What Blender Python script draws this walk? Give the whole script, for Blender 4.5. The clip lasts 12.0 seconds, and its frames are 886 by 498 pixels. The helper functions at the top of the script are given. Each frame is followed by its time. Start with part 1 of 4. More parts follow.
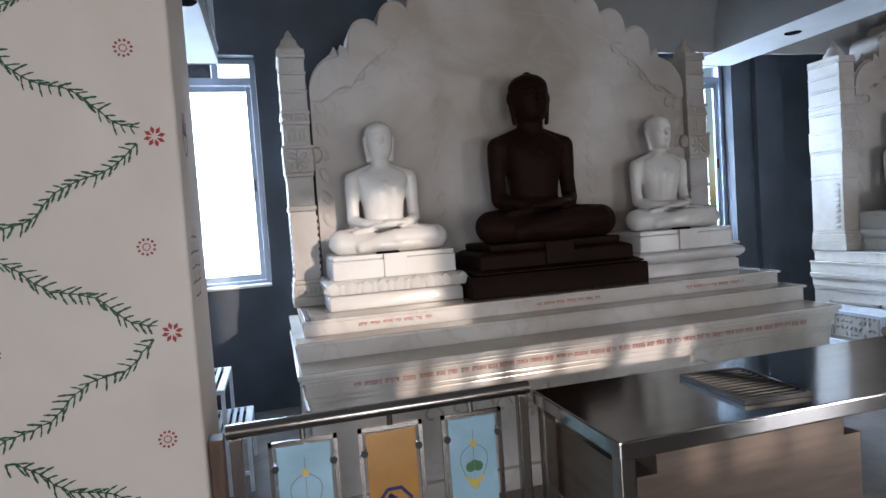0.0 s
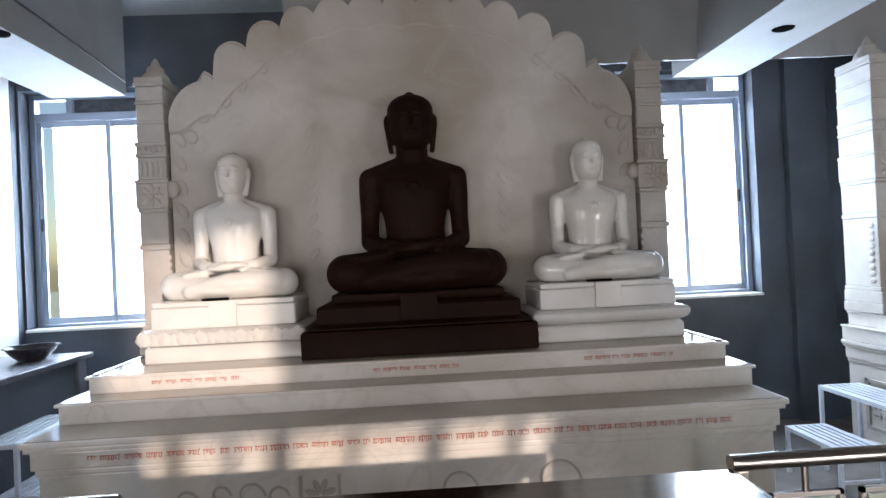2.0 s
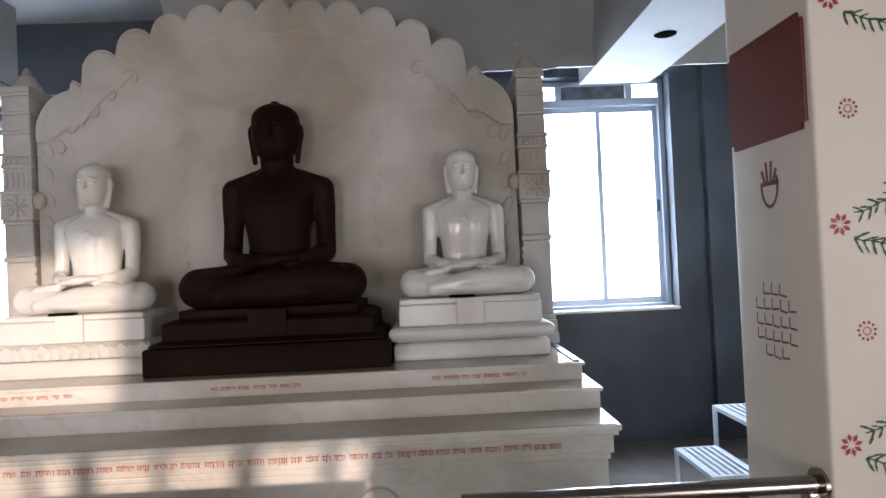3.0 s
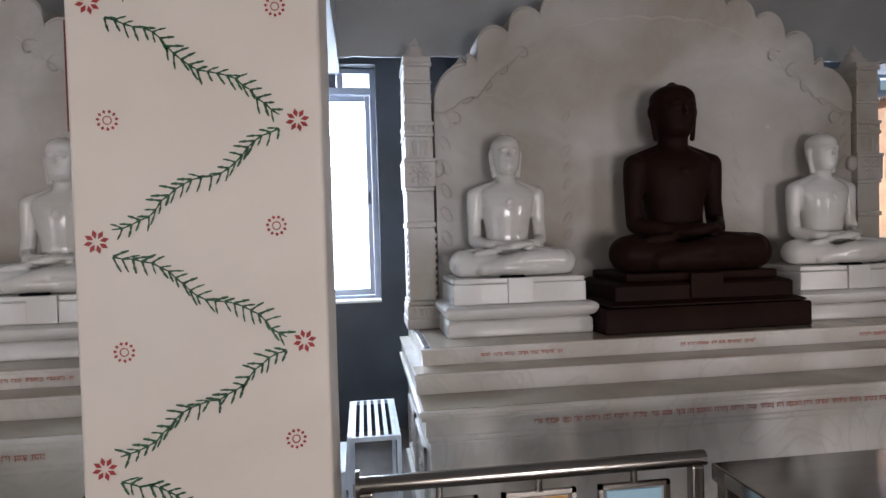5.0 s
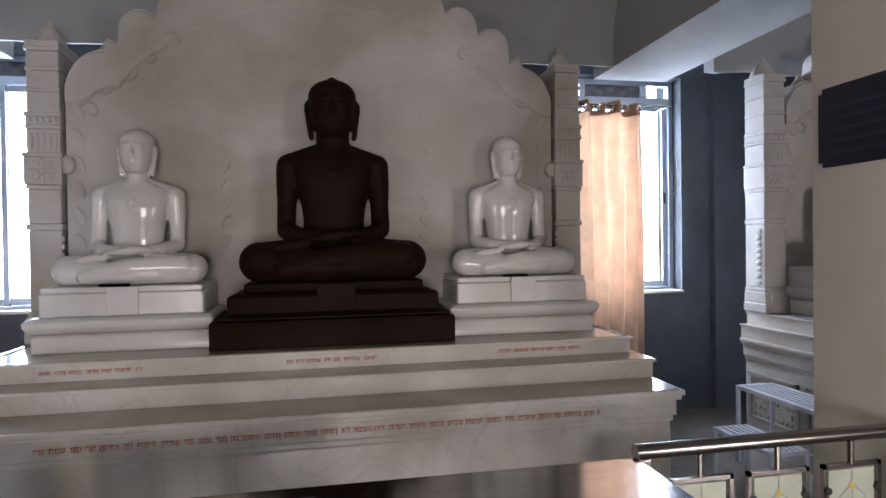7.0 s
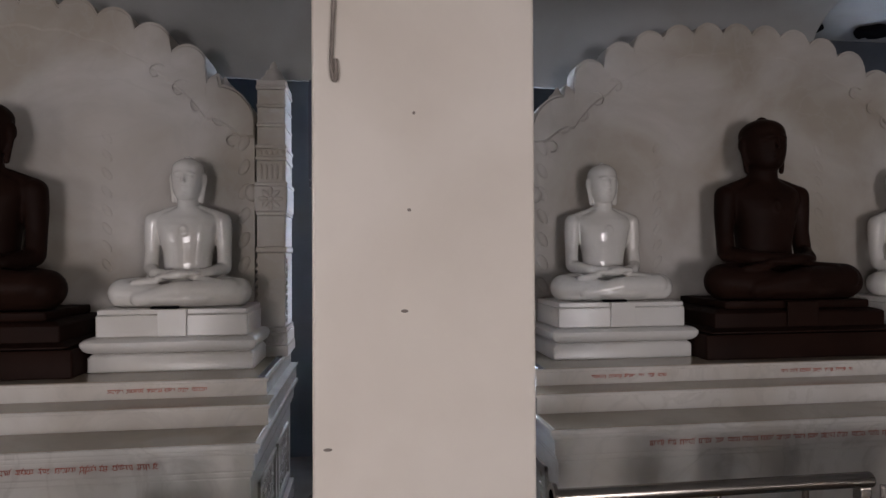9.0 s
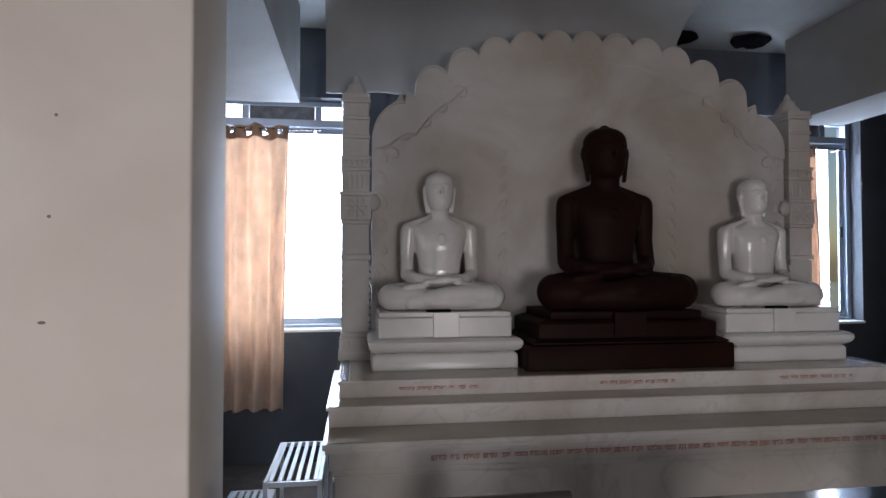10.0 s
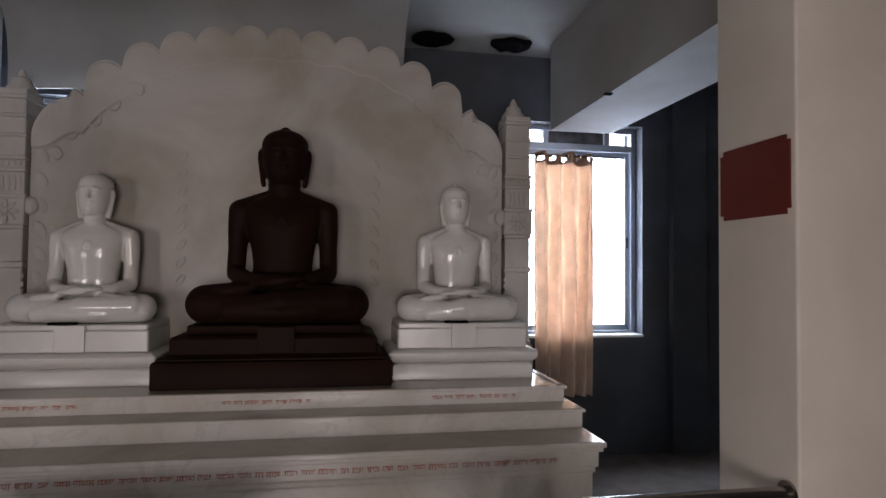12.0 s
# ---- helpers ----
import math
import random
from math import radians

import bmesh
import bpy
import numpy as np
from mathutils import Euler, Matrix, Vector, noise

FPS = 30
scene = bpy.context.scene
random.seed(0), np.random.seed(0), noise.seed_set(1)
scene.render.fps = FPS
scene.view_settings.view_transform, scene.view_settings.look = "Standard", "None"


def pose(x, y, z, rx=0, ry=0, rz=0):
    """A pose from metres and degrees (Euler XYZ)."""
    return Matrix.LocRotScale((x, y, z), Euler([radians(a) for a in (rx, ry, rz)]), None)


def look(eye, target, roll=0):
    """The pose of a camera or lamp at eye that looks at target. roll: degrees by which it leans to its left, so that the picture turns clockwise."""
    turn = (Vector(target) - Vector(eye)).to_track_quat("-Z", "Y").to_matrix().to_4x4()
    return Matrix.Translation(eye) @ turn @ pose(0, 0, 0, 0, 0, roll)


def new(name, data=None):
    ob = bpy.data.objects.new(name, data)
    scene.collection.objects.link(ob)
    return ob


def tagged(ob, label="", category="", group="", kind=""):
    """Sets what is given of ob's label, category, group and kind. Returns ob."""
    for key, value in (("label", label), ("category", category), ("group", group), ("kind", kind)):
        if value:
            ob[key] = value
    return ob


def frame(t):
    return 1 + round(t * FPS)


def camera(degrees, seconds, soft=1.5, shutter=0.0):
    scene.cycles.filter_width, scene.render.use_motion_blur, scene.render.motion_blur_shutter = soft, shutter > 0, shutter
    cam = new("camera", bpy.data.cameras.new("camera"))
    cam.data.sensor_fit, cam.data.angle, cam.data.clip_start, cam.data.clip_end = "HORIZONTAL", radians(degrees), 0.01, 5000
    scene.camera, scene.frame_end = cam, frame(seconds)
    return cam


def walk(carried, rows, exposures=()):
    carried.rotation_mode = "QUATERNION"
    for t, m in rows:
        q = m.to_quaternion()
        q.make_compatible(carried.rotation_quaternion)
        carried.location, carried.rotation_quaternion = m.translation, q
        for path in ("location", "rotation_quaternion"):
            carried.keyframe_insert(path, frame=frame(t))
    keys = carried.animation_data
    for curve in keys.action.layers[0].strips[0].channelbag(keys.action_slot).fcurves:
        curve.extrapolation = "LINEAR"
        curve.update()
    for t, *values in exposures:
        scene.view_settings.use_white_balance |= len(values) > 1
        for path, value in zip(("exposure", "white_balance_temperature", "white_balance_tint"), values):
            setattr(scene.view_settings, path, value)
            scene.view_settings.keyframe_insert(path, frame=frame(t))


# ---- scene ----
cam = camera(72.8, 12.0)
PATH = [
    (0, (0.064, -0.21, 1.505), (0.605, 1.713, 1.405), -3.9),
    (0.5, (0.491, -0.157, 1.5), (0.866, 1.806, 1.425), -3.4),
    (1, (0.984, -0.093, 1.52), (1.226, 1.892, 1.48), -3.3),
    (1.5, (1.423, -0.028, 1.516), (1.57, 1.966, 1.492), -2.9),
    (2, (1.857, 0.122, 1.517), (1.954, 2.119, 1.531), -2.7),
    (2.5, (2.327, 0.19, 1.512), (2.385, 2.188, 1.558), -2.7),
    (2.7, (2.484, 0.21, 1.518), (2.535, 2.209, 1.561), -2.6),
    (4.3, (3.871, 0.163, 1.566), (4.053, 2.154, 1.542), -2.0),
    (4.5, (4.062, 0.159, 1.567), (4.277, 2.147, 1.54), -2.0),
    (5, (4.604, 0.135, 1.571), (4.867, 2.117, 1.524), -1.6),
    (5.5, (5.155, 0.128, 1.567), (5.438, 2.107, 1.513), -1.5),
    (6, (5.646, 0.186, 1.546), (5.959, 2.161, 1.531), -1.1),
    (6.5, (6.023, 0.163, 1.529), (6.397, 2.128, 1.508), -0.9),
    (7, (6.525, 0.143, 1.519), (6.906, 2.106, 1.497), -0.8),
    (8.8, (8.49, 0.108, 1.589), (8.757, 2.09, 1.606), -0.2),
    (9, (8.689, 0.087, 1.592), (8.941, 2.071, 1.616), -0.3),
    (9.5, (9.166, 0.067, 1.585), (9.416, 2.051, 1.626), -0.3),
    (10, (9.679, 0.031, 1.597), (9.962, 2.01, 1.645), 0.0),
    (10.5, (10.106, -0.022, 1.624), (10.41, 1.954, 1.677), 0.2),
    (11, (10.639, -0.014, 1.657), (10.978, 1.956, 1.745), 0.7),
    (11.5, (11.148, -0.056, 1.658), (11.484, 1.915, 1.726), 0.8),
    (12, (11.591, -0.042, 1.638), (11.94, 1.926, 1.704), 0.6),
]
EXPOSURES = [(0.0, -0.35, 6000, 13), (0.5, -0.40, 6100, 13), (1.0, -0.26, 6200, 14), (1.5, -0.20, 6300, 14), (2.0, -0.07, 6350, 14), (2.7, -0.05, 6450, 15), (4.5, -0.38, 6700, 17), (5.2, -0.06, 6350, 16), (6.0, 0.10, 6350, 16), (6.5, 0.13, 6400, 17), (7.2, -0.27, 6550, 19), (9.0, -0.37, 6500, 18), (10.0, -0.48, 6350, 17), (10.5, 0.05, 6450, 17), (11.5, 0.0, 6650, 20), (12.0, -0.42, 6800, 20)]
walk(cam, [(t, look(eye, target, roll)) for t, eye, target, roll in PATH], EXPOSURES)

# ---- light ----
world = bpy.data.worlds.new("sky")
scene.world = world
world.use_nodes = True
wn = world.node_tree.nodes
sky = wn.new("ShaderNodeTexSky")
sky.sky_type = "NISHITA"
sky.sun_disc = False
SUN_DIR = Vector((-0.36, 0.92, -0.232)).normalized()
sky.sun_elevation = math.asin(-SUN_DIR.z)
sky.sun_rotation = math.atan2(-SUN_DIR.x, -SUN_DIR.y)
wn["Background"].inputs["Strength"].default_value = 0.12
world.node_tree.links.new(sky.outputs["Color"], wn["Background"].inputs["Color"])
sun_data = bpy.data.lights.new("sun", "SUN")
sun_data.energy, sun_data.angle, sun_data.color = 4.4, radians(1.0), (1.0, 0.82, 0.66)
sun = new("sun", sun_data)
sun.matrix_world = look((4, -12, 6), Vector((4, -12, 6)) + SUN_DIR)

D = 4.7            # pitch of the bays
CEIL = 3.52
WALL_Y = 5.0       # inner face of the window wall
BACK_Y = -3.2      # inner face of the wall behind the walk
WINDOWS = ((-0.585, 0.615, 0.0), (4.16, 0.58, 0.03), (9.06, 0.58, 0.0), (13.74, 0.58, 0.0))   # centre, half width, shift of the meeting stiles
WIN_LO, WIN_HI = 1.045, 2.95
# unseen openings behind the walk, placed to shape the front light and sun patches
OPEN_BACK = [(-3.6, -1.2, 0.0, 2.6), (2.80, 3.75, 2.50, 3.48), (3.0, 4.85, 1.80, 2.31), (0.5, 1.9, 0.3, 1.8), (5.6, 7.2, 0.3, 1.8), (10.4, 12.0, 0.3, 1.8)]


def area(x, y, z, w, h, watts, color, turn):
    data = bpy.data.lights.new("window_light", "AREA")
    data.shape, data.size, data.size_y, data.energy, data.color = "RECTANGLE", w, h, watts, color
    ob = new("window_light", data)
    ob.matrix_world = pose(x, y, z, turn, 0, 0)
    return ob


for wx, wh, wm in WINDOWS:   # sky light of the far windows
    area(wx, WALL_Y + 0.42, 2.0, 1.2, 1.8, 170, (0.66, 0.82, 1.0), -90)
for x0, x1, z0, z1 in OPEN_BACK:   # lamps standing in for sky light at the unseen openings behind the walk
    if z0 > 1.6:
        continue          # these two high openings are added only to throw sun patches
    area((x0 + x1) / 2, BACK_Y - 0.35, (z0 + z1) / 2, x1 - x0, z1 - z0, (18 if x0 < 0 else 42 if x0 < 3 else 58) * (x1 - x0) * (z1 - z0), (1.0, 0.97, 0.95), 90)

# ---- materials ----


def material(name, color, rough=0.5, metal=0.0, scale=8.0, vary=0.12, bump=0.15, dark=None, stain=0.0, coat=0.0, stretch=(1, 1, 1), bscale=60.0):
    m = bpy.data.materials.new(name)
    m.use_nodes = True
    nt = m.node_tree
    n, link = nt.nodes, nt.links.new
    b = n["Principled BSDF"]
    mp = n.new("ShaderNodeMapping")
    mp.inputs["Scale"].default_value = stretch
    geo = n.new("ShaderNodeNewGeometry")
    link(geo.outputs["Position"], mp.inputs["Vector"])
    big = n.new("ShaderNodeTexNoise")
    big.inputs["Scale"].default_value, big.inputs["Detail"].default_value = scale, 6
    link(mp.outputs["Vector"], big.inputs["Vector"])
    fine = n.new("ShaderNodeTexNoise")
    fine.inputs["Scale"].default_value, fine.inputs["Detail"].default_value = bscale, 4
    link(mp.outputs["Vector"], fine.inputs["Vector"])
    ramp = n.new("ShaderNodeValToRGB")
    d = dark or [c * (1 - vary * 2) for c in color]
    ramp.color_ramp.elements[0].color = (*d, 1)
    ramp.color_ramp.elements[1].color = (*color, 1)
    ramp.color_ramp.elements[0].position, ramp.color_ramp.elements[1].position = 0.3, 0.62
    link(big.outputs["Fac"], ramp.inputs["Fac"])
    col = ramp.outputs["Color"]
    if stain:
        mus = n.new("ShaderNodeTexNoise")
        mus.inputs["Scale"].default_value, mus.inputs["Detail"].default_value = 1.3, 8
        mus.inputs["Distortion"].default_value = 0.6
        link(mp.outputs["Vector"], mus.inputs["Vector"])
        r2 = n.new("ShaderNodeValToRGB")
        r2.color_ramp.elements[0].position, r2.color_ramp.elements[1].position = 0.38, 0.66
        r2.color_ramp.elements[0].color, r2.color_ramp.elements[1].color = (1 - stain * 0.85, 1 - stain, 1 - stain * 1.2, 1), (1, 1, 1, 1)
        link(mus.outputs["Fac"], r2.inputs["Fac"])
        mix = n.new("ShaderNodeMix")
        mix.data_type, mix.blend_type = "RGBA", "MULTIPLY"
        mix.inputs["Factor"].default_value = 1.0
        link(col, mix.inputs["A"])
        link(r2.outputs["Color"], mix.inputs["B"])
        col = mix.outputs["Result"]
    link(col, b.inputs["Base Color"])
    rr = n.new("ShaderNodeMapRange")
    rr.inputs["To Min"].default_value, rr.inputs["To Max"].default_value = max(0.02, rough * 0.8), min(1, rough * 1.25)
    link(fine.outputs["Fac"], rr.inputs["Value"])
    link(rr.outputs["Result"], b.inputs["Roughness"])
    b.inputs["Metallic"].default_value = metal
    b.inputs["Coat Weight"].default_value = coat
    if bump:
        bp = n.new("ShaderNodeBump")
        bp.inputs["Strength"].default_value, bp.inputs["Distance"].default_value = bump, 0.004
        link(fine.outputs["Fac"], bp.inputs["Height"])
        link(bp.outputs["Normal"], b.inputs["Normal"])
    return m


def marble(name, base, vein, rough, amount, stain=0.2):
    """White marble: cloudy base, thin grey veins along distorted noise."""
    m = material(name, base, rough, 0, 2.2, 0.05, 0.03, bscale=25, stain=stain)
    nt = m.node_tree
    n, link = nt.nodes, nt.links.new
    b = n["Principled BSDF"]
    old = b.inputs["Base Color"].links[0].from_socket
    geo = n.new("ShaderNodeNewGeometry")
    v = n.new("ShaderNodeTexNoise")
    v.inputs["Scale"].default_value, v.inputs["Detail"].default_value, v.inputs["Distortion"].default_value = 1.9, 7, 1.8
    link(geo.outputs["Position"], v.inputs["Vector"])
    sub = n.new("ShaderNodeMath")
    sub.operation = "SUBTRACT"
    sub.inputs[1].default_value = 0.5
    link(v.outputs["Fac"], sub.inputs[0])
    ab = n.new("ShaderNodeMath")
    ab.operation = "ABSOLUTE"
    link(sub.outputs[0], ab.inputs[0])
    mr = n.new("ShaderNodeMapRange")
    mr.inputs["From Min"].default_value, mr.inputs["From Max"].default_value = 0.0, 0.035
    mr.inputs["To Min"].default_value, mr.inputs["To Max"].default_value = amount, 0.0
    link(ab.outputs[0], mr.inputs["Value"])
    mix = n.new("ShaderNodeMix")
    mix.data_type = "RGBA"
    link(mr.outputs["Result"], mix.inputs["Factor"])
    link(old, mix.inputs["A"])
    mix.inputs["B"].default_value = (*vein, 1)
    link(mix.outputs["Result"], b.inputs["Base Color"])
    return m


M_marble = marble("white_marble", (0.69, 0.665, 0.63), (0.44, 0.41, 0.375), 0.15, 0.35, 0.26)
# browner copy of the marble: shade of the step tops put into the colour
M_tread = marble("shade_brown_marble", (0.43, 0.37, 0.30), (0.33, 0.28, 0.22), 0.11, 0.3, 0.3)
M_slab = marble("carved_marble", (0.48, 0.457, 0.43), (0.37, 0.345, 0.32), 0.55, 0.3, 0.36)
M_statue = marble("polished_marble", (0.67, 0.66, 0.635), (0.54, 0.53, 0.51), 0.14, 0.3)
M_ped = marble("honed_marble", (0.66, 0.65, 0.63), (0.54, 0.53, 0.52), 0.30, 0.2)
M_dark = material("brown_black_stone", (0.0178, 0.0078, 0.0055), 0.5, 0, 3, 0.2, 0.06, bscale=30)
M_pillar = material("cream_paint", (0.70, 0.64, 0.57), 0.55, 0, 2.0, 0.03, 0.1, stain=0.10)
M_white = material("white_paint", (0.74, 0.73, 0.71), 0.6, 0, 2.0, 0.04, 0.12, stain=0.12)
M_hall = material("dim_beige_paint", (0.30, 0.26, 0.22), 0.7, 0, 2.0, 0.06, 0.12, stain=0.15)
M_wall = material("slate_blue_paint", (0.064, 0.076, 0.098), 0.6, 0, 3.0, 0.14, 0.2, stain=0.25)
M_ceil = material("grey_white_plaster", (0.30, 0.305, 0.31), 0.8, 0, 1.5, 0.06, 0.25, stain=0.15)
M_floor = material("grey_polished_floor", (0.20, 0.18, 0.165), 0.16, 0, 6.0, 0.12, 0.03, stain=0.15)
M_steel = material("brushed_steel", (0.33, 0.30, 0.27), 0.22, 1.0, 5, 0.05, 0.05, stretch=(1, 12, 12), bscale=40)
M_table = material("scuffed_steel_sheet", (0.42, 0.41, 0.40), 0.13, 1.0, 4, 0.07, 0.03, stretch=(1, 6, 1), bscale=30)
M_trough = material("scratched_steel", (0.27, 0.215, 0.175), 0.42, 1.0, 3, 0.12, 0.08, stretch=(1, 1, 9), bscale=40)
M_alu = material("anodised_aluminium", (0.33, 0.38, 0.46), 0.4, 0.6, 5, 0.05, 0.05)
M_iron = material("dark_iron", (0.05, 0.05, 0.05), 0.4, 0.7, 8, 0.1, 0.1)
M_rack = material("white_enamelled_steel", (0.62, 0.66, 0.72), 0.35, 0, 10, 0.08, 0.05)
M_red = material("dark_red_board", (0.13, 0.014, 0.009), 0.4, 0, 6, 0.08, 0.05)
M_navy = material("navy_board", (0.012, 0.012, 0.03), 0.35, 0, 6, 0.08, 0.05)
M_redpaint = material("faded_red_lettering", (0.44, 0.12, 0.08), 0.5, 0, 20, 0.2, 0.05)
M_redpaint2 = material("red_flower_paint", (0.36, 0.03, 0.03), 0.5, 0, 20, 0.15, 0.05)
M_green = material("green_leaf_paint", (0.02, 0.10, 0.045), 0.5, 0, 20, 0.25, 0.05)
M_sketch = material("brown_red_sketch_paint", (0.20, 0.085, 0.08), 0.6, 0, 20, 0.2, 0.05)
M_redcloth = material("red_cloth", (0.24, 0.012, 0.015), 0.8, 0, 12, 0.15, 0.3)
M_bowl = material("dark_metal_bowl", (0.035, 0.03, 0.035), 0.28, 0.3, 9, 0.1, 0.05)
M_counter = material("grey_stone_counter", (0.12, 0.12, 0.135), 0.25, 0, 7, 0.12, 0.05)
M_hole = material("soot_black", (0.006, 0.006, 0.007), 0.9, 0, 9, 0.1, 0.2)
M_rough = material("broken_plaster", (0.10, 0.11, 0.13), 0.9, 0, 14, 0.3, 0.8)
M_blueglass = material("pale_blue_etched_glass", (0.40, 0.62, 0.74), 0.15, 0, 9, 0.08, 0.02)
M_orange = material("amber_glass_panel", (0.52, 0.26, 0.05), 0.2, 0, 9, 0.08, 0.02)
M_cream = material("cream_glass_panel", (0.62, 0.66, 0.52), 0.2, 0, 9, 0.08, 0.02)
M_yellow = material("yellow_motif", (0.70, 0.55, 0.14), 0.4, 0, 9, 0.1, 0.02)
M_motifgreen = material("green_motif", (0.08, 0.22, 0.09), 0.4, 0, 9, 0.1, 0.02)
M_motifgrey = material("grey_motif", (0.25, 0.30, 0.34), 0.4, 0, 9, 0.1, 0.02)
M_indigo = material("indigo_motif", (0.02, 0.015, 0.12), 0.4, 0, 9, 0.1, 0.02)
M_cord = material("grey_cord", (0.26, 0.22, 0.19), 0.8, 0, 20, 0.2, 0.3)
M_wire = material("black_cable", (0.012, 0.012, 0.012), 0.5, 0, 9, 0.1, 0.02)
M_outside = bpy.data.materials.new("hazy_daylight_backdrop")
M_outside.use_nodes = True
_e = M_outside.node_tree.nodes.new("ShaderNodeEmission")
_e.inputs["Color"].default_value, _e.inputs["Strength"].default_value = (0.95, 0.98, 1.0, 1), 3.0
M_outside.node_tree.links.new(_e.outputs[0], M_outside.node_tree.nodes["Material Output"].inputs["Surface"])

M_curtain = material("orange_printed_curtain", (0.78, 0.615, 0.49), 0.85, 0, 7, 0.1, 0.2)
_nt = M_curtain.node_tree
_tr = _nt.nodes.new("ShaderNodeBsdfTranslucent")
_mx = _nt.nodes.new("ShaderNodeMixShader")
_nt.links.new(_nt.nodes["Principled BSDF"].inputs["Base Color"].links[0].from_socket, _tr.inputs["Color"])
_mx.inputs["Fac"].default_value = 0.42
_nt.links.new(_nt.nodes["Principled BSDF"].outputs[0], _mx.inputs[1])
_nt.links.new(_tr.outputs[0], _mx.inputs[2])
_nt.links.new(_mx.outputs[0], _nt.nodes["Material Output"].inputs["Surface"])

M_header = material("brown_curtain_hem", (0.30, 0.17, 0.11), 0.85, 0, 12, 0.12, 0.3)

M_glass = bpy.data.materials.new("clear_glass")
M_glass.use_nodes = True
_g = M_glass.node_tree.nodes["Principled BSDF"]
_g.inputs["Base Color"].default_value = (0.95, 0.98, 1, 1)
_g.inputs["Transmission Weight"].default_value, _g.inputs["Roughness"].default_value, _g.inputs["IOR"].default_value = 1.0, 0.02, 1.02

M_dark.node_tree.nodes["Principled BSDF"].inputs["Specular IOR Level"].default_value = 0.05

M_hole.node_tree.nodes["Principled BSDF"].inputs["Specular IOR Level"].default_value = 0.0

# ---- mesh helpers ----


def box(bm, x0, x1, y0, y1, z0, z1):
    v = [bm.verts.new((x, y, z)) for x in (x0, x1) for y in (y0, y1) for z in (z0, z1)]
    for f in ((0, 1, 3, 2), (4, 6, 7, 5), (0, 4, 5, 1), (2, 3, 7, 6), (0, 2, 6, 4), (1, 5, 7, 3)):
        bm.faces.new([v[i] for i in f])


def rounded(bm, offset, segments=2):
    bmesh.ops.bevel(bm, geom=bm.edges[:], offset=offset, segments=segments, affect="EDGES", profile=0.6)


def part(name, bm, mat, parent=None, label="", smooth=False):
    bmesh.ops.recalc_face_normals(bm, faces=bm.faces)
    me = bpy.data.meshes.new(name)
    bm.to_mesh(me)
    bm.free()
    me.materials.append(mat)
    if smooth:
        me.polygons.foreach_set("use_smooth", [True] * len(me.polygons))
        me.set_sharp_from_angle(angle=radians(38))
    ob = new(name, me)
    ob.parent = parent
    if label:
        ob["label"] = label
    return ob


def thing(name, label, category, at=(0, 0, 0), group="", kind=""):
    ob = new(name)
    ob.empty_display_size = 0.1
    ob.location = at
    return tagged(ob, label, category, group, kind)


def block(name, dims, mat, parent=None, label="", bevel=0.006, segments=2):
    bm = bmesh.new()
    box(bm, *dims)
    if bevel:
        rounded(bm, bevel, segments)
    return part(name, bm, mat, parent, label)


def tube(bm, a, b, r0, r1=None, sides=10, cap=True):
    """A tapered round bar from a to b."""
    a, b = Vector(a), Vector(b)
    r1 = r0 if r1 is None else r1
    d = (b - a).normalized()
    u = d.orthogonal().normalized()
    w = d.cross(u)
    rings = []
    for p, r in ((a, r0), (b, r1)):
        rings.append([bm.verts.new(p + r * (math.cos(t) * u + math.sin(t) * w)) for t in [2 * math.pi * i / sides for i in range(sides)]])
    for i in range(sides):
        j = (i + 1) % sides
        bm.faces.new((rings[0][i], rings[0][j], rings[1][j], rings[1][i]))
    if cap:
        bm.faces.new(rings[0][::-1])
        bm.faces.new(rings[1])


def loft(bm, sections, sides=20):
    """Closed skin over elliptic sections (x, y, z, half width, half depth)."""
    rings = []
    for x, y, z, a, b in sections:
        rings.append([bm.verts.new((x + a * math.cos(t), y + b * math.sin(t), z)) for t in [2 * math.pi * i / sides for i in range(sides)]])
    for r0, r1 in zip(rings, rings[1:]):
        for i in range(sides):
            j = (i + 1) % sides
            bm.faces.new((r0[i], r0[j], r1[j], r1[i]))
    bm.faces.new(rings[0][::-1])
    bm.faces.new(rings[-1])


def ball(bm, c, r, turn=(0, 0, 0)):
    m = Matrix.Translation(c) @ Euler([radians(a) for a in turn]).to_matrix().to_4x4() @ Matrix.Diagonal((*r, 1))
    nu, nv = (20, 14) if max(r) > 0.04 else (12, 8)
    rings = []
    for j in range(1, nv):
        p = math.pi * j / nv
        rings.append([bm.verts.new(m @ Vector((math.sin(p) * math.cos(2 * math.pi * i / nu), math.sin(p) * math.sin(2 * math.pi * i / nu), math.cos(p)))) for i in range(nu)])
    top, low = bm.verts.new(m @ Vector((0, 0, 1))), bm.verts.new(m @ Vector((0, 0, -1)))
    for i in range(nu):
        k = (i + 1) % nu
        bm.faces.new((top, rings[0][i], rings[0][k]))
        bm.faces.new((low, rings[-1][k], rings[-1][i]))
        for r0, r1 in zip(rings, rings[1:]):
            bm.faces.new((r0[i], r1[i], r1[k], r0[k]))


def limb(bm, a, b, r0, r1):
    """A limb: a tapered bar with round ends."""
    tube(bm, a, b, r0, r1, 18)
    ball(bm, a, (r0, r0, r0))
    ball(bm, b, (r1, r1, r1))


# ---- the large structure ----
bm = bmesh.new()
box(bm, -6.2, 18.2, -3.5, 5.4, -0.15, 0.0)
tagged(part("floor", bm, M_floor), "grey polished stone floor, dim", "floor", kind="structure")

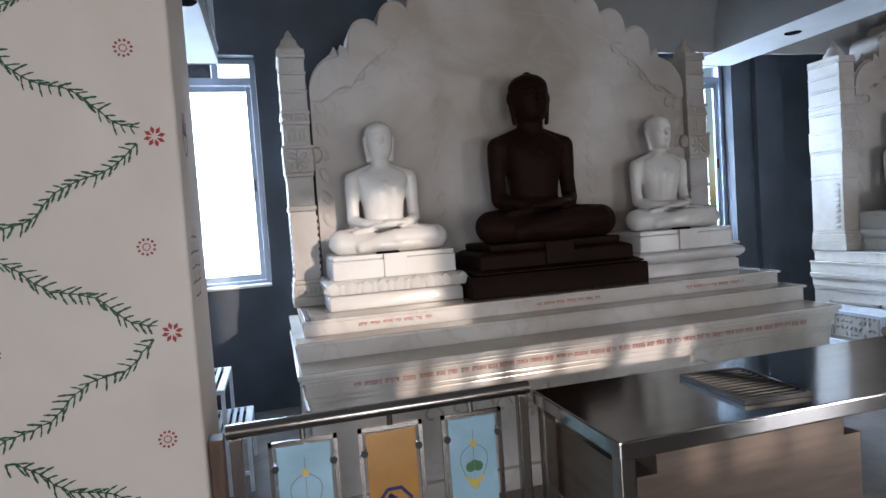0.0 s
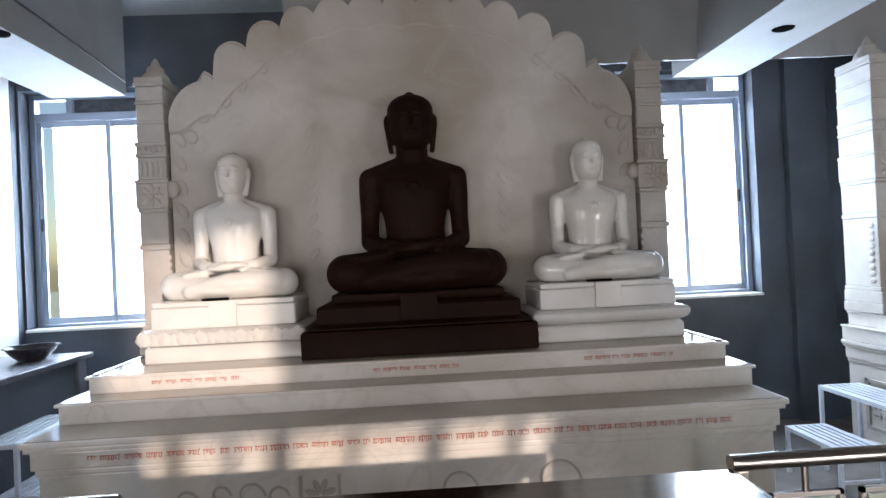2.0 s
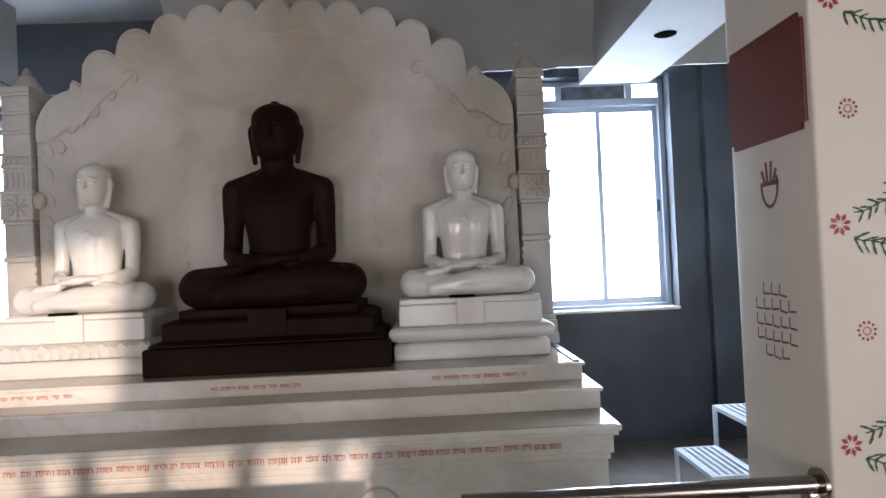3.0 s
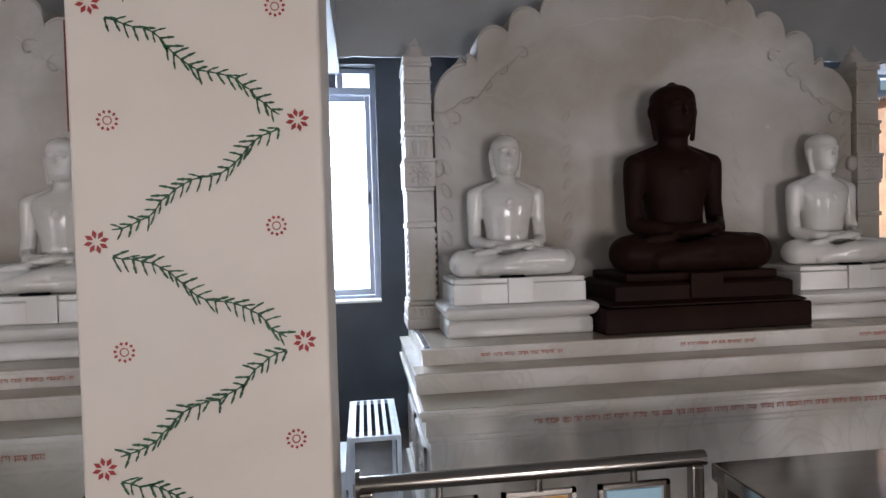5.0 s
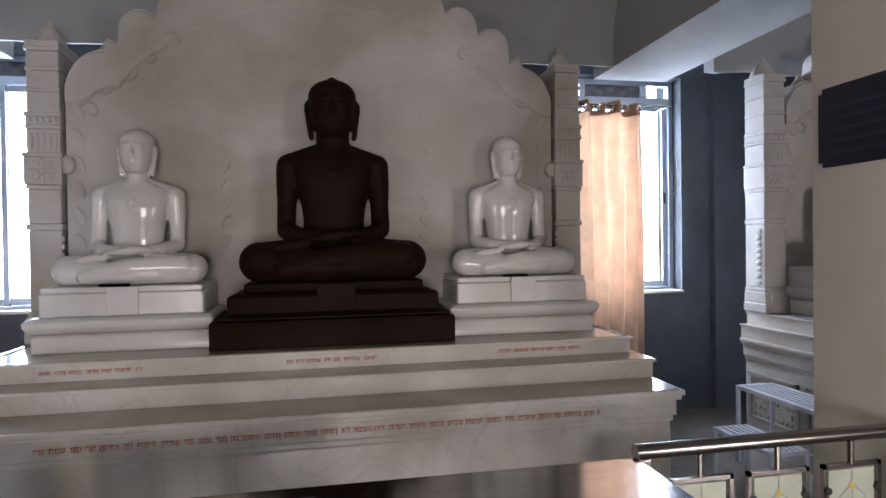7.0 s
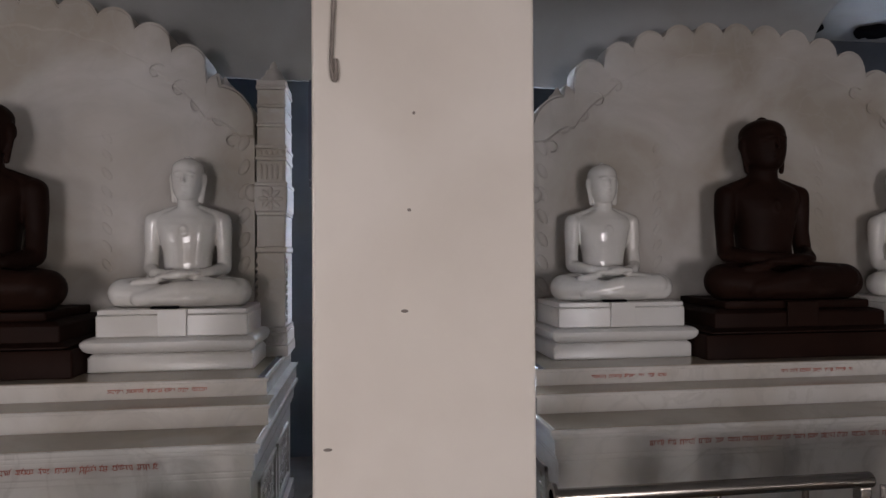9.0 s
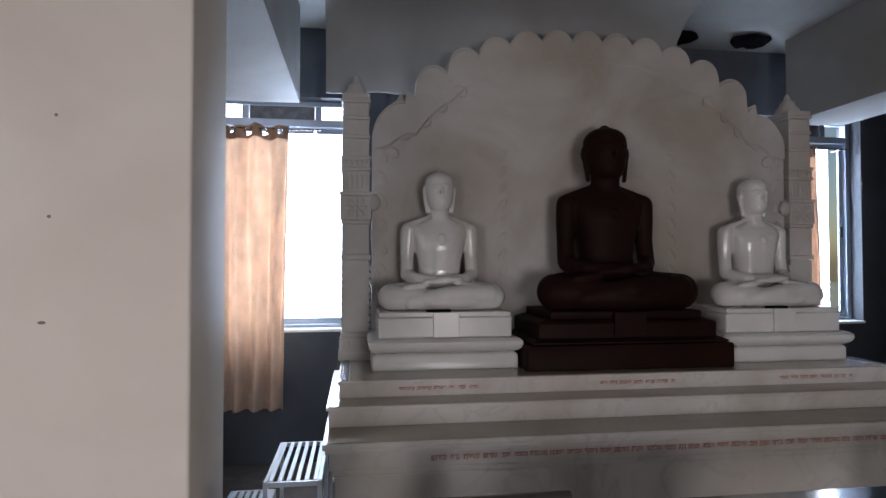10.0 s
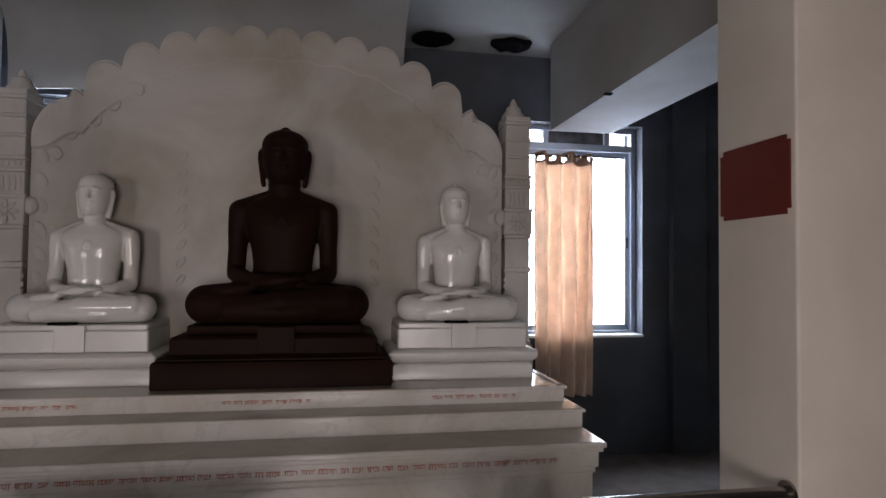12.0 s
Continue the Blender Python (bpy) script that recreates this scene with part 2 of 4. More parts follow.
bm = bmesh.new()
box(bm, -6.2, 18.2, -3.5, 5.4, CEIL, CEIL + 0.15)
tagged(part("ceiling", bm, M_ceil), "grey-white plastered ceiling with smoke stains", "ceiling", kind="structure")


def wall_with_holes(name, axis_y, thick, x0, x1, z1, holes, mat, label):
    """A wall along x between axis_y and axis_y + thick, with rectangular openings cut through."""
    bm = bmesh.new()
    xs = sorted({x0, x1, *[h[0] for h in holes], *[h[1] for h in holes]})
    zs = sorted({0.0, z1, *[h[2] for h in holes], *[h[3] for h in holes]})
    solid = {}
    for i in range(len(xs) - 1):
        for k in range(len(zs) - 1):
            cx, cz = (xs[i] + xs[i + 1]) / 2, (zs[k] + zs[k + 1]) / 2
            solid[i, k] = not any(h[0] < cx < h[1] and h[2] < cz < h[3] for h in holes)
    vs = {}

    def vert(x, y, z):
        return vs.setdefault((x, y, z), bm.verts.new((x, y, z)) if (x, y, z) not in vs else vs[x, y, z])

    ya, yb = axis_y, axis_y + thick
    for (i, k), on in solid.items():
        if not on:
            continue
        xa, xb, za, zb = xs[i], xs[i + 1], zs[k], zs[k + 1]
        bm.faces.new([vert(xa, ya, za), vert(xb, ya, za), vert(xb, ya, zb), vert(xa, ya, zb)])
        bm.faces.new([vert(xa, yb, za), vert(xa, yb, zb), vert(xb, yb, zb), vert(xb, yb, za)])
        for di, dk, q in ((-1, 0, ((xa, ya, za), (xa, ya, zb), (xa, yb, zb), (xa, yb, za))), (1, 0, ((xb, ya, za), (xb, yb, za), (xb, yb, zb), (xb, ya, zb))),
                          (0, -1, ((xa, ya, za), (xa, yb, za), (xb, yb, za), (xb, ya, za))), (0, 1, ((xa, ya, zb), (xb, ya, zb), (xb, yb, zb), (xa, yb, zb)))):
            if not solid.get((i + di, k + dk), False):
                bm.faces.new([vert(*p) for p in q])
    return tagged(part(name, bm, mat), label, "wall", kind="structure")


wall_with_holes("wall_north", WALL_Y, 0.28, -6.0, 18.0, CEIL, [(w - h, w + h, WIN_LO, WIN_HI) for w, h, m in WINDOWS], M_wall, "dark slate-blue painted wall with smudges")
wall_with_holes("wall_south", BACK_Y - 0.2, 0.2, -6.0, 18.0, CEIL, OPEN_BACK, M_hall, "unseen beige painted wall with openings placed for the light")
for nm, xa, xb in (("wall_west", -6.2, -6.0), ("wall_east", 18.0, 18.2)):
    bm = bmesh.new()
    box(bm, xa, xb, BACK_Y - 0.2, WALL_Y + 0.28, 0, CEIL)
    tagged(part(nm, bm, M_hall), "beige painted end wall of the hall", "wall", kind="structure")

# wall posts that step out of the window wall
for k, x in enumerate((-1.56, 4.98, 9.92, 14.58)):
    ob = block("wall_post", (x, x + 0.34, WALL_Y - 0.07, WALL_Y - 0.002, 0, CEIL - 0.002), M_wall, bevel=0.004)
    tagged(ob, "dark slate-blue painted wall post beside the window", "wall post", "wall posts", "structure")

# beams from the pillars to the window wall, rough at the far end
rng = random.Random(4)
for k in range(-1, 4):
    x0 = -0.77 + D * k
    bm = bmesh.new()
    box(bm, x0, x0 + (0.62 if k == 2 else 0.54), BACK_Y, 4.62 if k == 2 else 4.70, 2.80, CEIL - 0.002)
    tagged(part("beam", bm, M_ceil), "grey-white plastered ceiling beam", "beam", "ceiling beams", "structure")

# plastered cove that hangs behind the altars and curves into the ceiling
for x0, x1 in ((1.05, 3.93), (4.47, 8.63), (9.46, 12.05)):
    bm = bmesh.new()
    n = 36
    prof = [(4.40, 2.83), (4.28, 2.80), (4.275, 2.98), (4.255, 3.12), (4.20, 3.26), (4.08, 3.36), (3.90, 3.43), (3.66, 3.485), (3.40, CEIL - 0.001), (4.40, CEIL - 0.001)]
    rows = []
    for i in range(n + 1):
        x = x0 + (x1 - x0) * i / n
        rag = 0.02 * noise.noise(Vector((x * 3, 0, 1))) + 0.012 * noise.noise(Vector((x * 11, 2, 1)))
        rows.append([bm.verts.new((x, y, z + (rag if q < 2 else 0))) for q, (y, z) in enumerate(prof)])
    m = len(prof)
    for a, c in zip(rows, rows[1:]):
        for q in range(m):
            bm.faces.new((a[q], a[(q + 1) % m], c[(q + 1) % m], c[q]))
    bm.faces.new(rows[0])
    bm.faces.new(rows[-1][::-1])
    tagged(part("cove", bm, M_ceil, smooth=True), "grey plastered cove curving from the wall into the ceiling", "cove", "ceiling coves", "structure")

# white daylight beyond the windows
bm = bmesh.new()
box(bm, -30, 42, 60, 60.2, -15, 40)
tagged(part("backdrop", bm, M_outside), "bright hazy daylight outside the windows", "sky", kind="structure")
bm = bmesh.new()
box(bm, -60, 70, -60, 59, -0.6, -0.4)
tagged(part("ground", bm, M_floor), "pale ground outside the building", "ground", kind="structure")
# added out of view: stops the sun except towards the high openings
bm = bmesh.new()
box(bm, 6.6, 22, -6.4, -6.0, -0.4, 6.0)
box(bm, -14, 3.3, -6.4, -6.0, -0.4, 6.0)
tagged(part("sun_block_wall", bm, M_white), "unseen plain walls added to keep the sun off other bays", "wall", kind="structure")
# unseen bars added to break the sun patch on the first altar into stripes
for x, w in ((3.16, 0.035), (3.40, 0.02), (3.62, 0.045), (3.94, 0.02), (4.30, 0.045), (4.66, 0.03)):
    bm = bmesh.new()
    box(bm, x - w, x + w, BACK_Y - 0.13, BACK_Y - 0.07, 1.80, 2.31)
    tagged(part("sun_stripe_bar", bm, M_white), "unseen white upright bar added to stripe the sun patch", "lattice bar", "bars of the lattice opening", "structure")

# ---- pillars ----
PX0, PX1, PY0, PY1 = -0.87, -0.20, 1.87, 2.33


def strokes(bm, lines, y, w, lift=0.0015):
    """Flat painted strokes on a face that looks along -y: each line is ((x, z), (x, z))."""
    for (xa, za), (xb, zb) in lines:
        dx, dz = xb - xa, zb - za
        n = math.hypot(dx, dz) or 1
        px, pz = -dz / n * w / 2, dx / n * w / 2
        q = [(xa + px, za + pz), (xa - px, za - pz), (xb - px * 0.5, zb - pz * 0.5), (xb + px * 0.5, zb + pz * 0.5)]
        bm.faces.new([bm.verts.new((x, y - lift, z)) for x, z in q])


def vine(parent, flowers, y, rng):
    """A zigzag vine with small leaves between the given flower places."""
    stem, leaf = bmesh.new(), bmesh.new()
    for (xa, za), (xb, zb) in zip(flowers, flowers[1:]):
        n = 21
        d = Vector((xb - xa, zb - za))
        nrm = Vector((-d.y, d.x)).normalized()
        pts = []
        for i in range(n + 1):
            f = 0.09 + 0.83 * i / n
            wob = 0.014 * math.sin(f * 15 + xa * 9) + 0.004 * rng.uniform(-1, 1)
            p = Vector((xa, za)) + d * f + nrm * wob
            pts.append((p.x, p.y))
        strokes(stem, list(zip(pts, pts[1:])), y, 0.006)
        for i in range(n):
            for side in (1, -1):
                p = Vector(pts[i])
                t = d.normalized()
                a = radians(rng.uniform(34, 72)) * side
                v = Vector((t.x * math.cos(a) - t.y * math.sin(a), t.x * math.sin(a) + t.y * math.cos(a)))
                ln = rng.uniform(0.020, 0.040)
                q = p + v * ln * 0.55 + t * 0.003
                e = p + v * ln + t * 0.009
                strokes(leaf, [(tuple(p), tuple(q)), (tuple(q), tuple(e))], y, rng.uniform(0.0055, 0.0095), 0.0022)
    part("painted_vine_stem", stem, M_green, parent, "green painted zigzag vine stem")
    part("painted_vine_leaves", leaf, M_green, parent, "small green painted leaves")["kind"] = "stuff"


def flower(parent, x, z, y, r, petals, mat, hollow):
    bm = bmesh.new()
    for i in range(petals):
        a = 2 * math.pi * (i + 0.3) / petals
        c, s = math.cos(a), math.sin(a)
        r0, r1, w = (r * 0.62, r, r * 0.16) if hollow else (r * 0.25, r, r * 0.2)
        ring = [(r0, 0), ((r0 + r1) / 2, w), (r1, 0), ((r0 + r1) / 2, -w)]
        bm.faces.new([bm.verts.new((x + u * c - v * s, y - 0.002, z + u * s + v * c)) for u, v in ring])
    if hollow:
        n = 14
        for i in range(n):
            a0, a1 = 2 * math.pi * i / n, 2 * math.pi * (i + 0.8) / n
            bm.faces.new([bm.verts.new((x + rr * math.cos(a), y - 0.002, z + rr * math.sin(a))) for rr, a in ((r * 0.3, a0), (r * 0.42, a0), (r * 0.42, a1), (r * 0.3, a1))])
    part("painted_flower", bm, mat, parent)


def sketch(parent, x, side, y0, z0, rng):
    """Hand-drawn red marks on a pillar's side face: a pot with a leafy top and a cross-shaped grid."""
    bm = bmesh.new()

    def line(a, b, w=0.006):
        (ya, za), (yb, zb) = a, b
        n = math.hypot(yb - ya, zb - za) or 1
        py, pz = -(zb - za) / n * w / 2, (yb - ya) / n * w / 2
        bm.faces.new([bm.verts.new((x + side * 0.002, yy, zz)) for yy, zz in ((ya + py, za + pz), (ya - py, za - pz), (yb - py, zb - pz), (yb + py, zb + pz))])

    for i in range(9):                      # pot
        a = math.pi * i / 8
        b = math.pi * (i + 1) / 8
        line((y0 + 0.045 * math.cos(a), z0 - 0.07 * math.sin(a)), (y0 + 0.045 * math.cos(b), z0 - 0.07 * math.sin(b)), 0.012)
    for dy in (-0.04, -0.015, 0.015, 0.04):  # leaves on it
        line((y0 + dy * 0.6, z0 + 0.01), (y0 + dy, z0 + 0.09 - abs(dy)), 0.014)
    line((y0 - 0.05, z0 + 0.005), (y0 + 0.05, z0 + 0.005), 0.014)
    z1 = z0 - 0.45
    for k in range(-2, 3):                  # grid of short strokes
        for j in range(-2, 3):
            if abs(k) + abs(j) <= 3:
                line((y0 + 0.045 * j - 0.018, z1 + 0.05 * k + rng.uniform(-0.006, 0.006)), (y0 + 0.045 * j + 0.02, z1 + 0.05 * k), 0.007)
                line((y0 + 0.045 * j + 0.02, z1 + 0.05 * k), (y0 + 0.045 * j + 0.018, z1 + 0.05 * k + 0.035), 0.006)
    part("painted_sketch", bm, M_sketch, parent, "faded red hand-drawn pot and cross pattern")


def pillar(k, painted):
    x0, x1 = PX0 + D * k, PX1 + D * k
    word = "cream painted square pillar with green vine and red flowers" if painted else "plain cream painted square pillar with a hanging cord"
    ob = thing("pillar", word, "pillar", (0, 0, 0), "pillars of the hall")
    bm = bmesh.new()
    box(bm, x0, x1, PY0, PY1, 0, CEIL - 0.003)
    rounded(bm, 0.012, 3)
    part("shaft", bm, M_pillar, ob, smooth=True)
    rng = random.Random(20 + k)
    if painted:
        dz = -0.08 if k == 0 else 0.0
        fl = [(x0 + 0.065, 2.855), (x1 - 0.065, 2.535), (x0 + 0.062, 2.22), (x1 - 0.068, 1.905), (x0 + 0.06, 1.578), (x1 - 0.068, 1.282), (x0 + 0.058, 0.958), (x1 - 0.07, 0.66), (x0 + 0.06, 0.34)]
        fl = [(x, z + dz) for x, z in fl]
        vine(ob, fl, PY0, rng)
        for x, z in fl:
            flower(ob, x, z, PY0, 0.034, 8, M_redpaint2, False)
        for x, z in [(x0 + 0.10, 1.905), (x1 - 0.135, 1.61), (x0 + 0.12, 1.275), (x1 - 0.10, 1.005), (x0 + 0.10, 2.52), (x1 - 0.12, 2.22)] if k else [(x1 - 0.135, 2.10), (x0 + 0.12, 1.82), (x1 - 0.12, 1.50 - 0.02), (x1 - 0.11, 0.86), (x0 + 0.1, 1.19)]:
            flower(ob, x, z, PY0, 0.030, 11, M_redpaint2, True)
        if k == 0:
            sketch(ob, x1, 1, 2.03, 1.85, rng)
        else:
            sketch(ob, x0, -1, 2.10, 1.72, rng)
    return ob


for k, painted in ((-1, True), (0, True), (1, True), (2, False), (3, False)):
    pillar(k, painted)

# boards on the pillars' sides
for x, y0, y1, z0, z1, mat, lab in ((PX0 + D, 1.87, 2.31, 1.86, 2.20, M_red, "dark red rectangular board on a cream pillar"), (PX0 + 2 * D, 1.87, 2.28, 1.80, 2.12, M_navy, "navy board with rounded corners on a cream pillar"),
                                    (PX0 + 3 * D, 1.875, 2.295, 1.855, 2.15, M_red, "plain dark red board on a cream pillar")):
    bm = bmesh.new()
    box(bm, x - 0.010, x - 0.001, y0 + 0.02, y1, z0, z1)
    bmesh.ops.bevel(bm, geom=[e for e in bm.edges if abs(e.verts[0].co.x - e.verts[1].co.x) > 0.005], offset=0.02, segments=4, affect="EDGES")
    tagged(part("board", bm, mat), lab, "board", "boards on pillars")
    bars = thing("board_lettering", "pale unreadable lines of writing on the board", "lettering") if mat is M_navy else None
    if bars:
        for i in range(5):
            block("line", (x - 0.0115, x - 0.0102, y0 + 0.05, y1 - 0.05 - 0.03 * (i % 2), z0 + 0.05 + 0.045 * i, z0 + 0.062 + 0.045 * i), material("dim_violet_print", (0.03, 0.03, 0.06), 0.5) if i == 0 else bpy.data.materials["dim_violet_print"], bars, bevel=0)

# cord on the plain pillar
cord = bpy.data.curves.new("hanging_cord", "CURVE")
cord.dimensions, cord.bevel_depth = "3D", 0.006
sp = cord.splines.new("NURBS")
sp.points.add(6)
for p, c in zip(sp.points, ((8.605, PY0 - 0.008, 2.7), (8.60, PY0 - 0.010, 2.45), (8.592, PY0 - 0.009, 2.25), (8.585, PY0 - 0.010, 2.13), (8.60, PY0 - 0.012, 2.09), (8.606, PY0 - 0.010, 2.13), (8.60, PY0 - 0.009, 2.17))):
    p.co = (*c, 1)
sp.use_endpoint_u = True
cord.materials.append(M_cord)
tagged(new("hanging_cord", cord), "grey-brown cord hanging in a loop on the pillar", "cord")

# ---- windows ----
def window(i, xc, half, mid):
    ob = thing("window_%d" % (i + 1), "aluminium sliding window, glaring daylight behind it", "window", (xc, WALL_Y + 0.16, WIN_LO), kind="structure")
    h = WIN_HI - WIN_LO
    w, zt = half - 0.002, 1.69
    def bar(name, x0, x1, z0, z1, y0=-0.035, y1=0.035, parent=ob):
        return block(name, (x0, x1, y0, y1, z0, z1), M_alu, parent, bevel=0.004)
    bar("frame_side", -w, -w + 0.045, 0.002, h - 0.002)
    bar("frame_side", w - 0.045, w, 0.002, h - 0.002)
    bar("frame_bottom", -w + 0.046, w - 0.046, 0.002, 0.045)
    bar("frame_top", -w + 0.046, w - 0.046, h - 0.045, h - 0.002)
    bar("transom_bar", -w + 0.046, w - 0.046, zt, zt + 0.06)
    bar("transom_post", -0.32, -0.27, zt + 0.061, h - 0.046)
    bar("transom_post", 0.27, 0.32, zt + 0.061, h - 0.046)
    for s, y in ((-1, -0.012), (1, 0.014)):
        xa, xb = (-w + 0.047, mid + 0.018) if s < 0 else (mid - 0.018, w - 0.047)
        sash = thing("sash", "", "", (0, 0, 0))
        sash.parent = ob
        for key in ("label", "category"):
            if key in sash:
                del sash[key]
        bar("stile", xa, xa + 0.04, 0.047, zt - 0.002, y - 0.011, y + 0.011, sash)
        bar("stile", xb - 0.04, xb, 0.047, zt - 0.002, y - 0.011, y + 0.011, sash)
        bar("rail", xa + 0.041, xb - 0.041, 0.047, 0.098, y - 0.011, y + 0.011, sash)
        bar("rail", xa + 0.041, xb - 0.041, zt - 0.05, zt - 0.002, y - 0.011, y + 0.011, sash)
        g = block("pane", (xa + 0.041, xb - 0.041, y - 0.003, y + 0.003, 0.099, zt - 0.051), M_glass, sash, bevel=0)
        g.visible_shadow = False
        block("latch", ((xb - 0.03) if s > 0 else (xa + 0.012), (xb - 0.012) if s > 0 else (xa + 0.03), y - 0.022, y - 0.0112, 0.80, 0.90), M_iron, sash, bevel=0.003)
    # rough fill that closes the middle of the fanlight
    bm = bmesh.new()
    box(bm, -0.262, 0.262, -0.02, 0.02, zt + 0.061, h - 0.046)
    part("fanlight_board", bm, M_rough, ob, "dark rough board closing the middle of the fanlight")
    block("sill", (-w, w, -0.19, -0.036, 0.0, 0.022), M_white, ob, "painted sill", bevel=0.005)
    return ob


for i, (xc, half, mid) in enumerate(WINDOWS):
    window(i, xc, half, mid)


def curtain(x0, x1, z0, y):
    ob = thing("curtain", "peach-orange printed curtain hanging in folds on rings", "curtain", (0, 0, 0), "curtains at the windows")
    bm = bmesh.new()
    nx, nz, zt = 96, 150, 2.66
    grid = []
    for j in range(nz + 1):
        f = j / nz
        row = []
        for i in range(nx + 1):
            u = i / nx
            amp = 0.042 + 0.012 * f
            x = x0 + (x1 - x0) * u + 0.02 * f * math.sin(u * 9 + 1) - 0.02 * f * (u - 0.2)
            yy = y + amp * math.sin(u * 2 * math.pi * 4.5 + 0.8 * math.sin(3 * f + u * 5)) + 0.01 * math.sin(u * 40 + f * 6)
            row.append(bm.verts.new((x, yy, zt - (zt - z0) * f + 0.012 * math.sin(u * 14) * (1 - f))))
        grid.append(row)
    for j in range(nz):
        for i in range(nx):
            c = (grid[j][i].co + grid[j + 1][i + 1].co) / 2
            if any((c.x - x0 - (x1 - x0) * (0.1 + 0.2 * q)) ** 2 + (c.z - zt + 0.05) ** 2 < 0.020 ** 2 for q in range(5)):
                continue      # open eyelet
            f = bm.faces.new((grid[j][i], grid[j][i + 1], grid[j + 1][i + 1], grid[j + 1][i]))
            f.material_index = 1 if j < 7 else 0
    cl = part("cloth", bm, M_curtain, ob, smooth=True)
    cl.data.materials.append(M_header)
    sol = cl.modifiers.new("thickness", "SOLIDIFY")
    sol.thickness = 0.002
    for i in range(5):
        bm = bmesh.new()
        c = Vector((x0 + (x1 - x0) * (0.1 + 0.2 * i), y - 0.001, zt - 0.05))
        for a in range(14):
            t0, t1 = 2 * math.pi * a / 14, 2 * math.pi * (a + 1) / 14
            tube(bm, c + Vector((0.026 * math.cos(t0), -0.04, 0.026 * math.sin(t0))), c + Vector((0.026 * math.cos(t1), -0.04, 0.026 * math.sin(t1))), 0.005, sides=6, cap=False)
        part("ring", bm, M_steel, ob, "steel eyelet ring")
    bm = bmesh.new()
    tube(bm, (x0 - 0.12, y - 0.03, zt - 0.03), (x1 + 0.25, y - 0.03, zt - 0.03), 0.007, sides=10)
    for x in (x0 - 0.08, x1 + 0.2):
        tube(bm, (x, y - 0.03, zt - 0.03), (x, WALL_Y - 0.001, zt - 0.03), 0.008)
    part("rod", bm, M_steel, ob)


curtain(8.555, 9.15, 0.48, 4.78)
curtain(13.27, 13.82, 0.55, 4.92)

# ---- altars ----


def stack(bm, steps, cx, y0, y1):
    """Blocks one on another, stepped like a moulding: (half width, front step, z0, z1)."""
    for hw, st, z0, z1 in steps:
        b2 = bmesh.new()
        box(b2, cx - hw, cx + hw, y0 - st, y1, z0, z1)
        rounded(b2, min(0.008, (z1 - z0) * 0.3), 2)
        me = bpy.data.meshes.new("tmp")
        b2.to_mesh(me)
        b2.free()
        bm.from_mesh(me)
        bpy.data.meshes.remove(me)


def words(bm, x0, x1, z, y, h, rng):
    """Unreadable painted lettering: small bars hung from a line, in word groups."""
    x = x0
    while x < x1 - 0.02:
        h0 = h * rng.uniform(0.7, 1.0)
        w = rng.uniform(0.03, 0.085)
        w = min(w, x1 - x)
        strokes(bm, [((x, z + h / 2), (x + w, z + h / 2))], y, 0.0045, 0.002)
        n = max(2, int(w / 0.010))
        for i in range(n):
            xx = x + (i + 0.5) * w / n
            strokes(bm, [((xx, z + h / 2), (xx + rng.uniform(-0.006, 0.006), z + h / 2 - h0 * rng.uniform(0.45, 1)))], y, rng.uniform(0.003, 0.0065), 0.0025)
            if rng.random() < 0.7:
                strokes(bm, [((xx - 0.006, z - rng.uniform(-0.004, 0.006)), (xx + 0.005, z - rng.uniform(-0.004, 0.006)))], y, 0.004, 0.003)
            if rng.random() < 0.25:
                strokes(bm, [((xx, z + h / 2), (xx + 0.008, z + h * 0.8))], y, 0.003, 0.003)
        x += w + rng.uniform(0.010, 0.02)


BACKS = (4.22, 4.22, 4.10)      # back of each altar


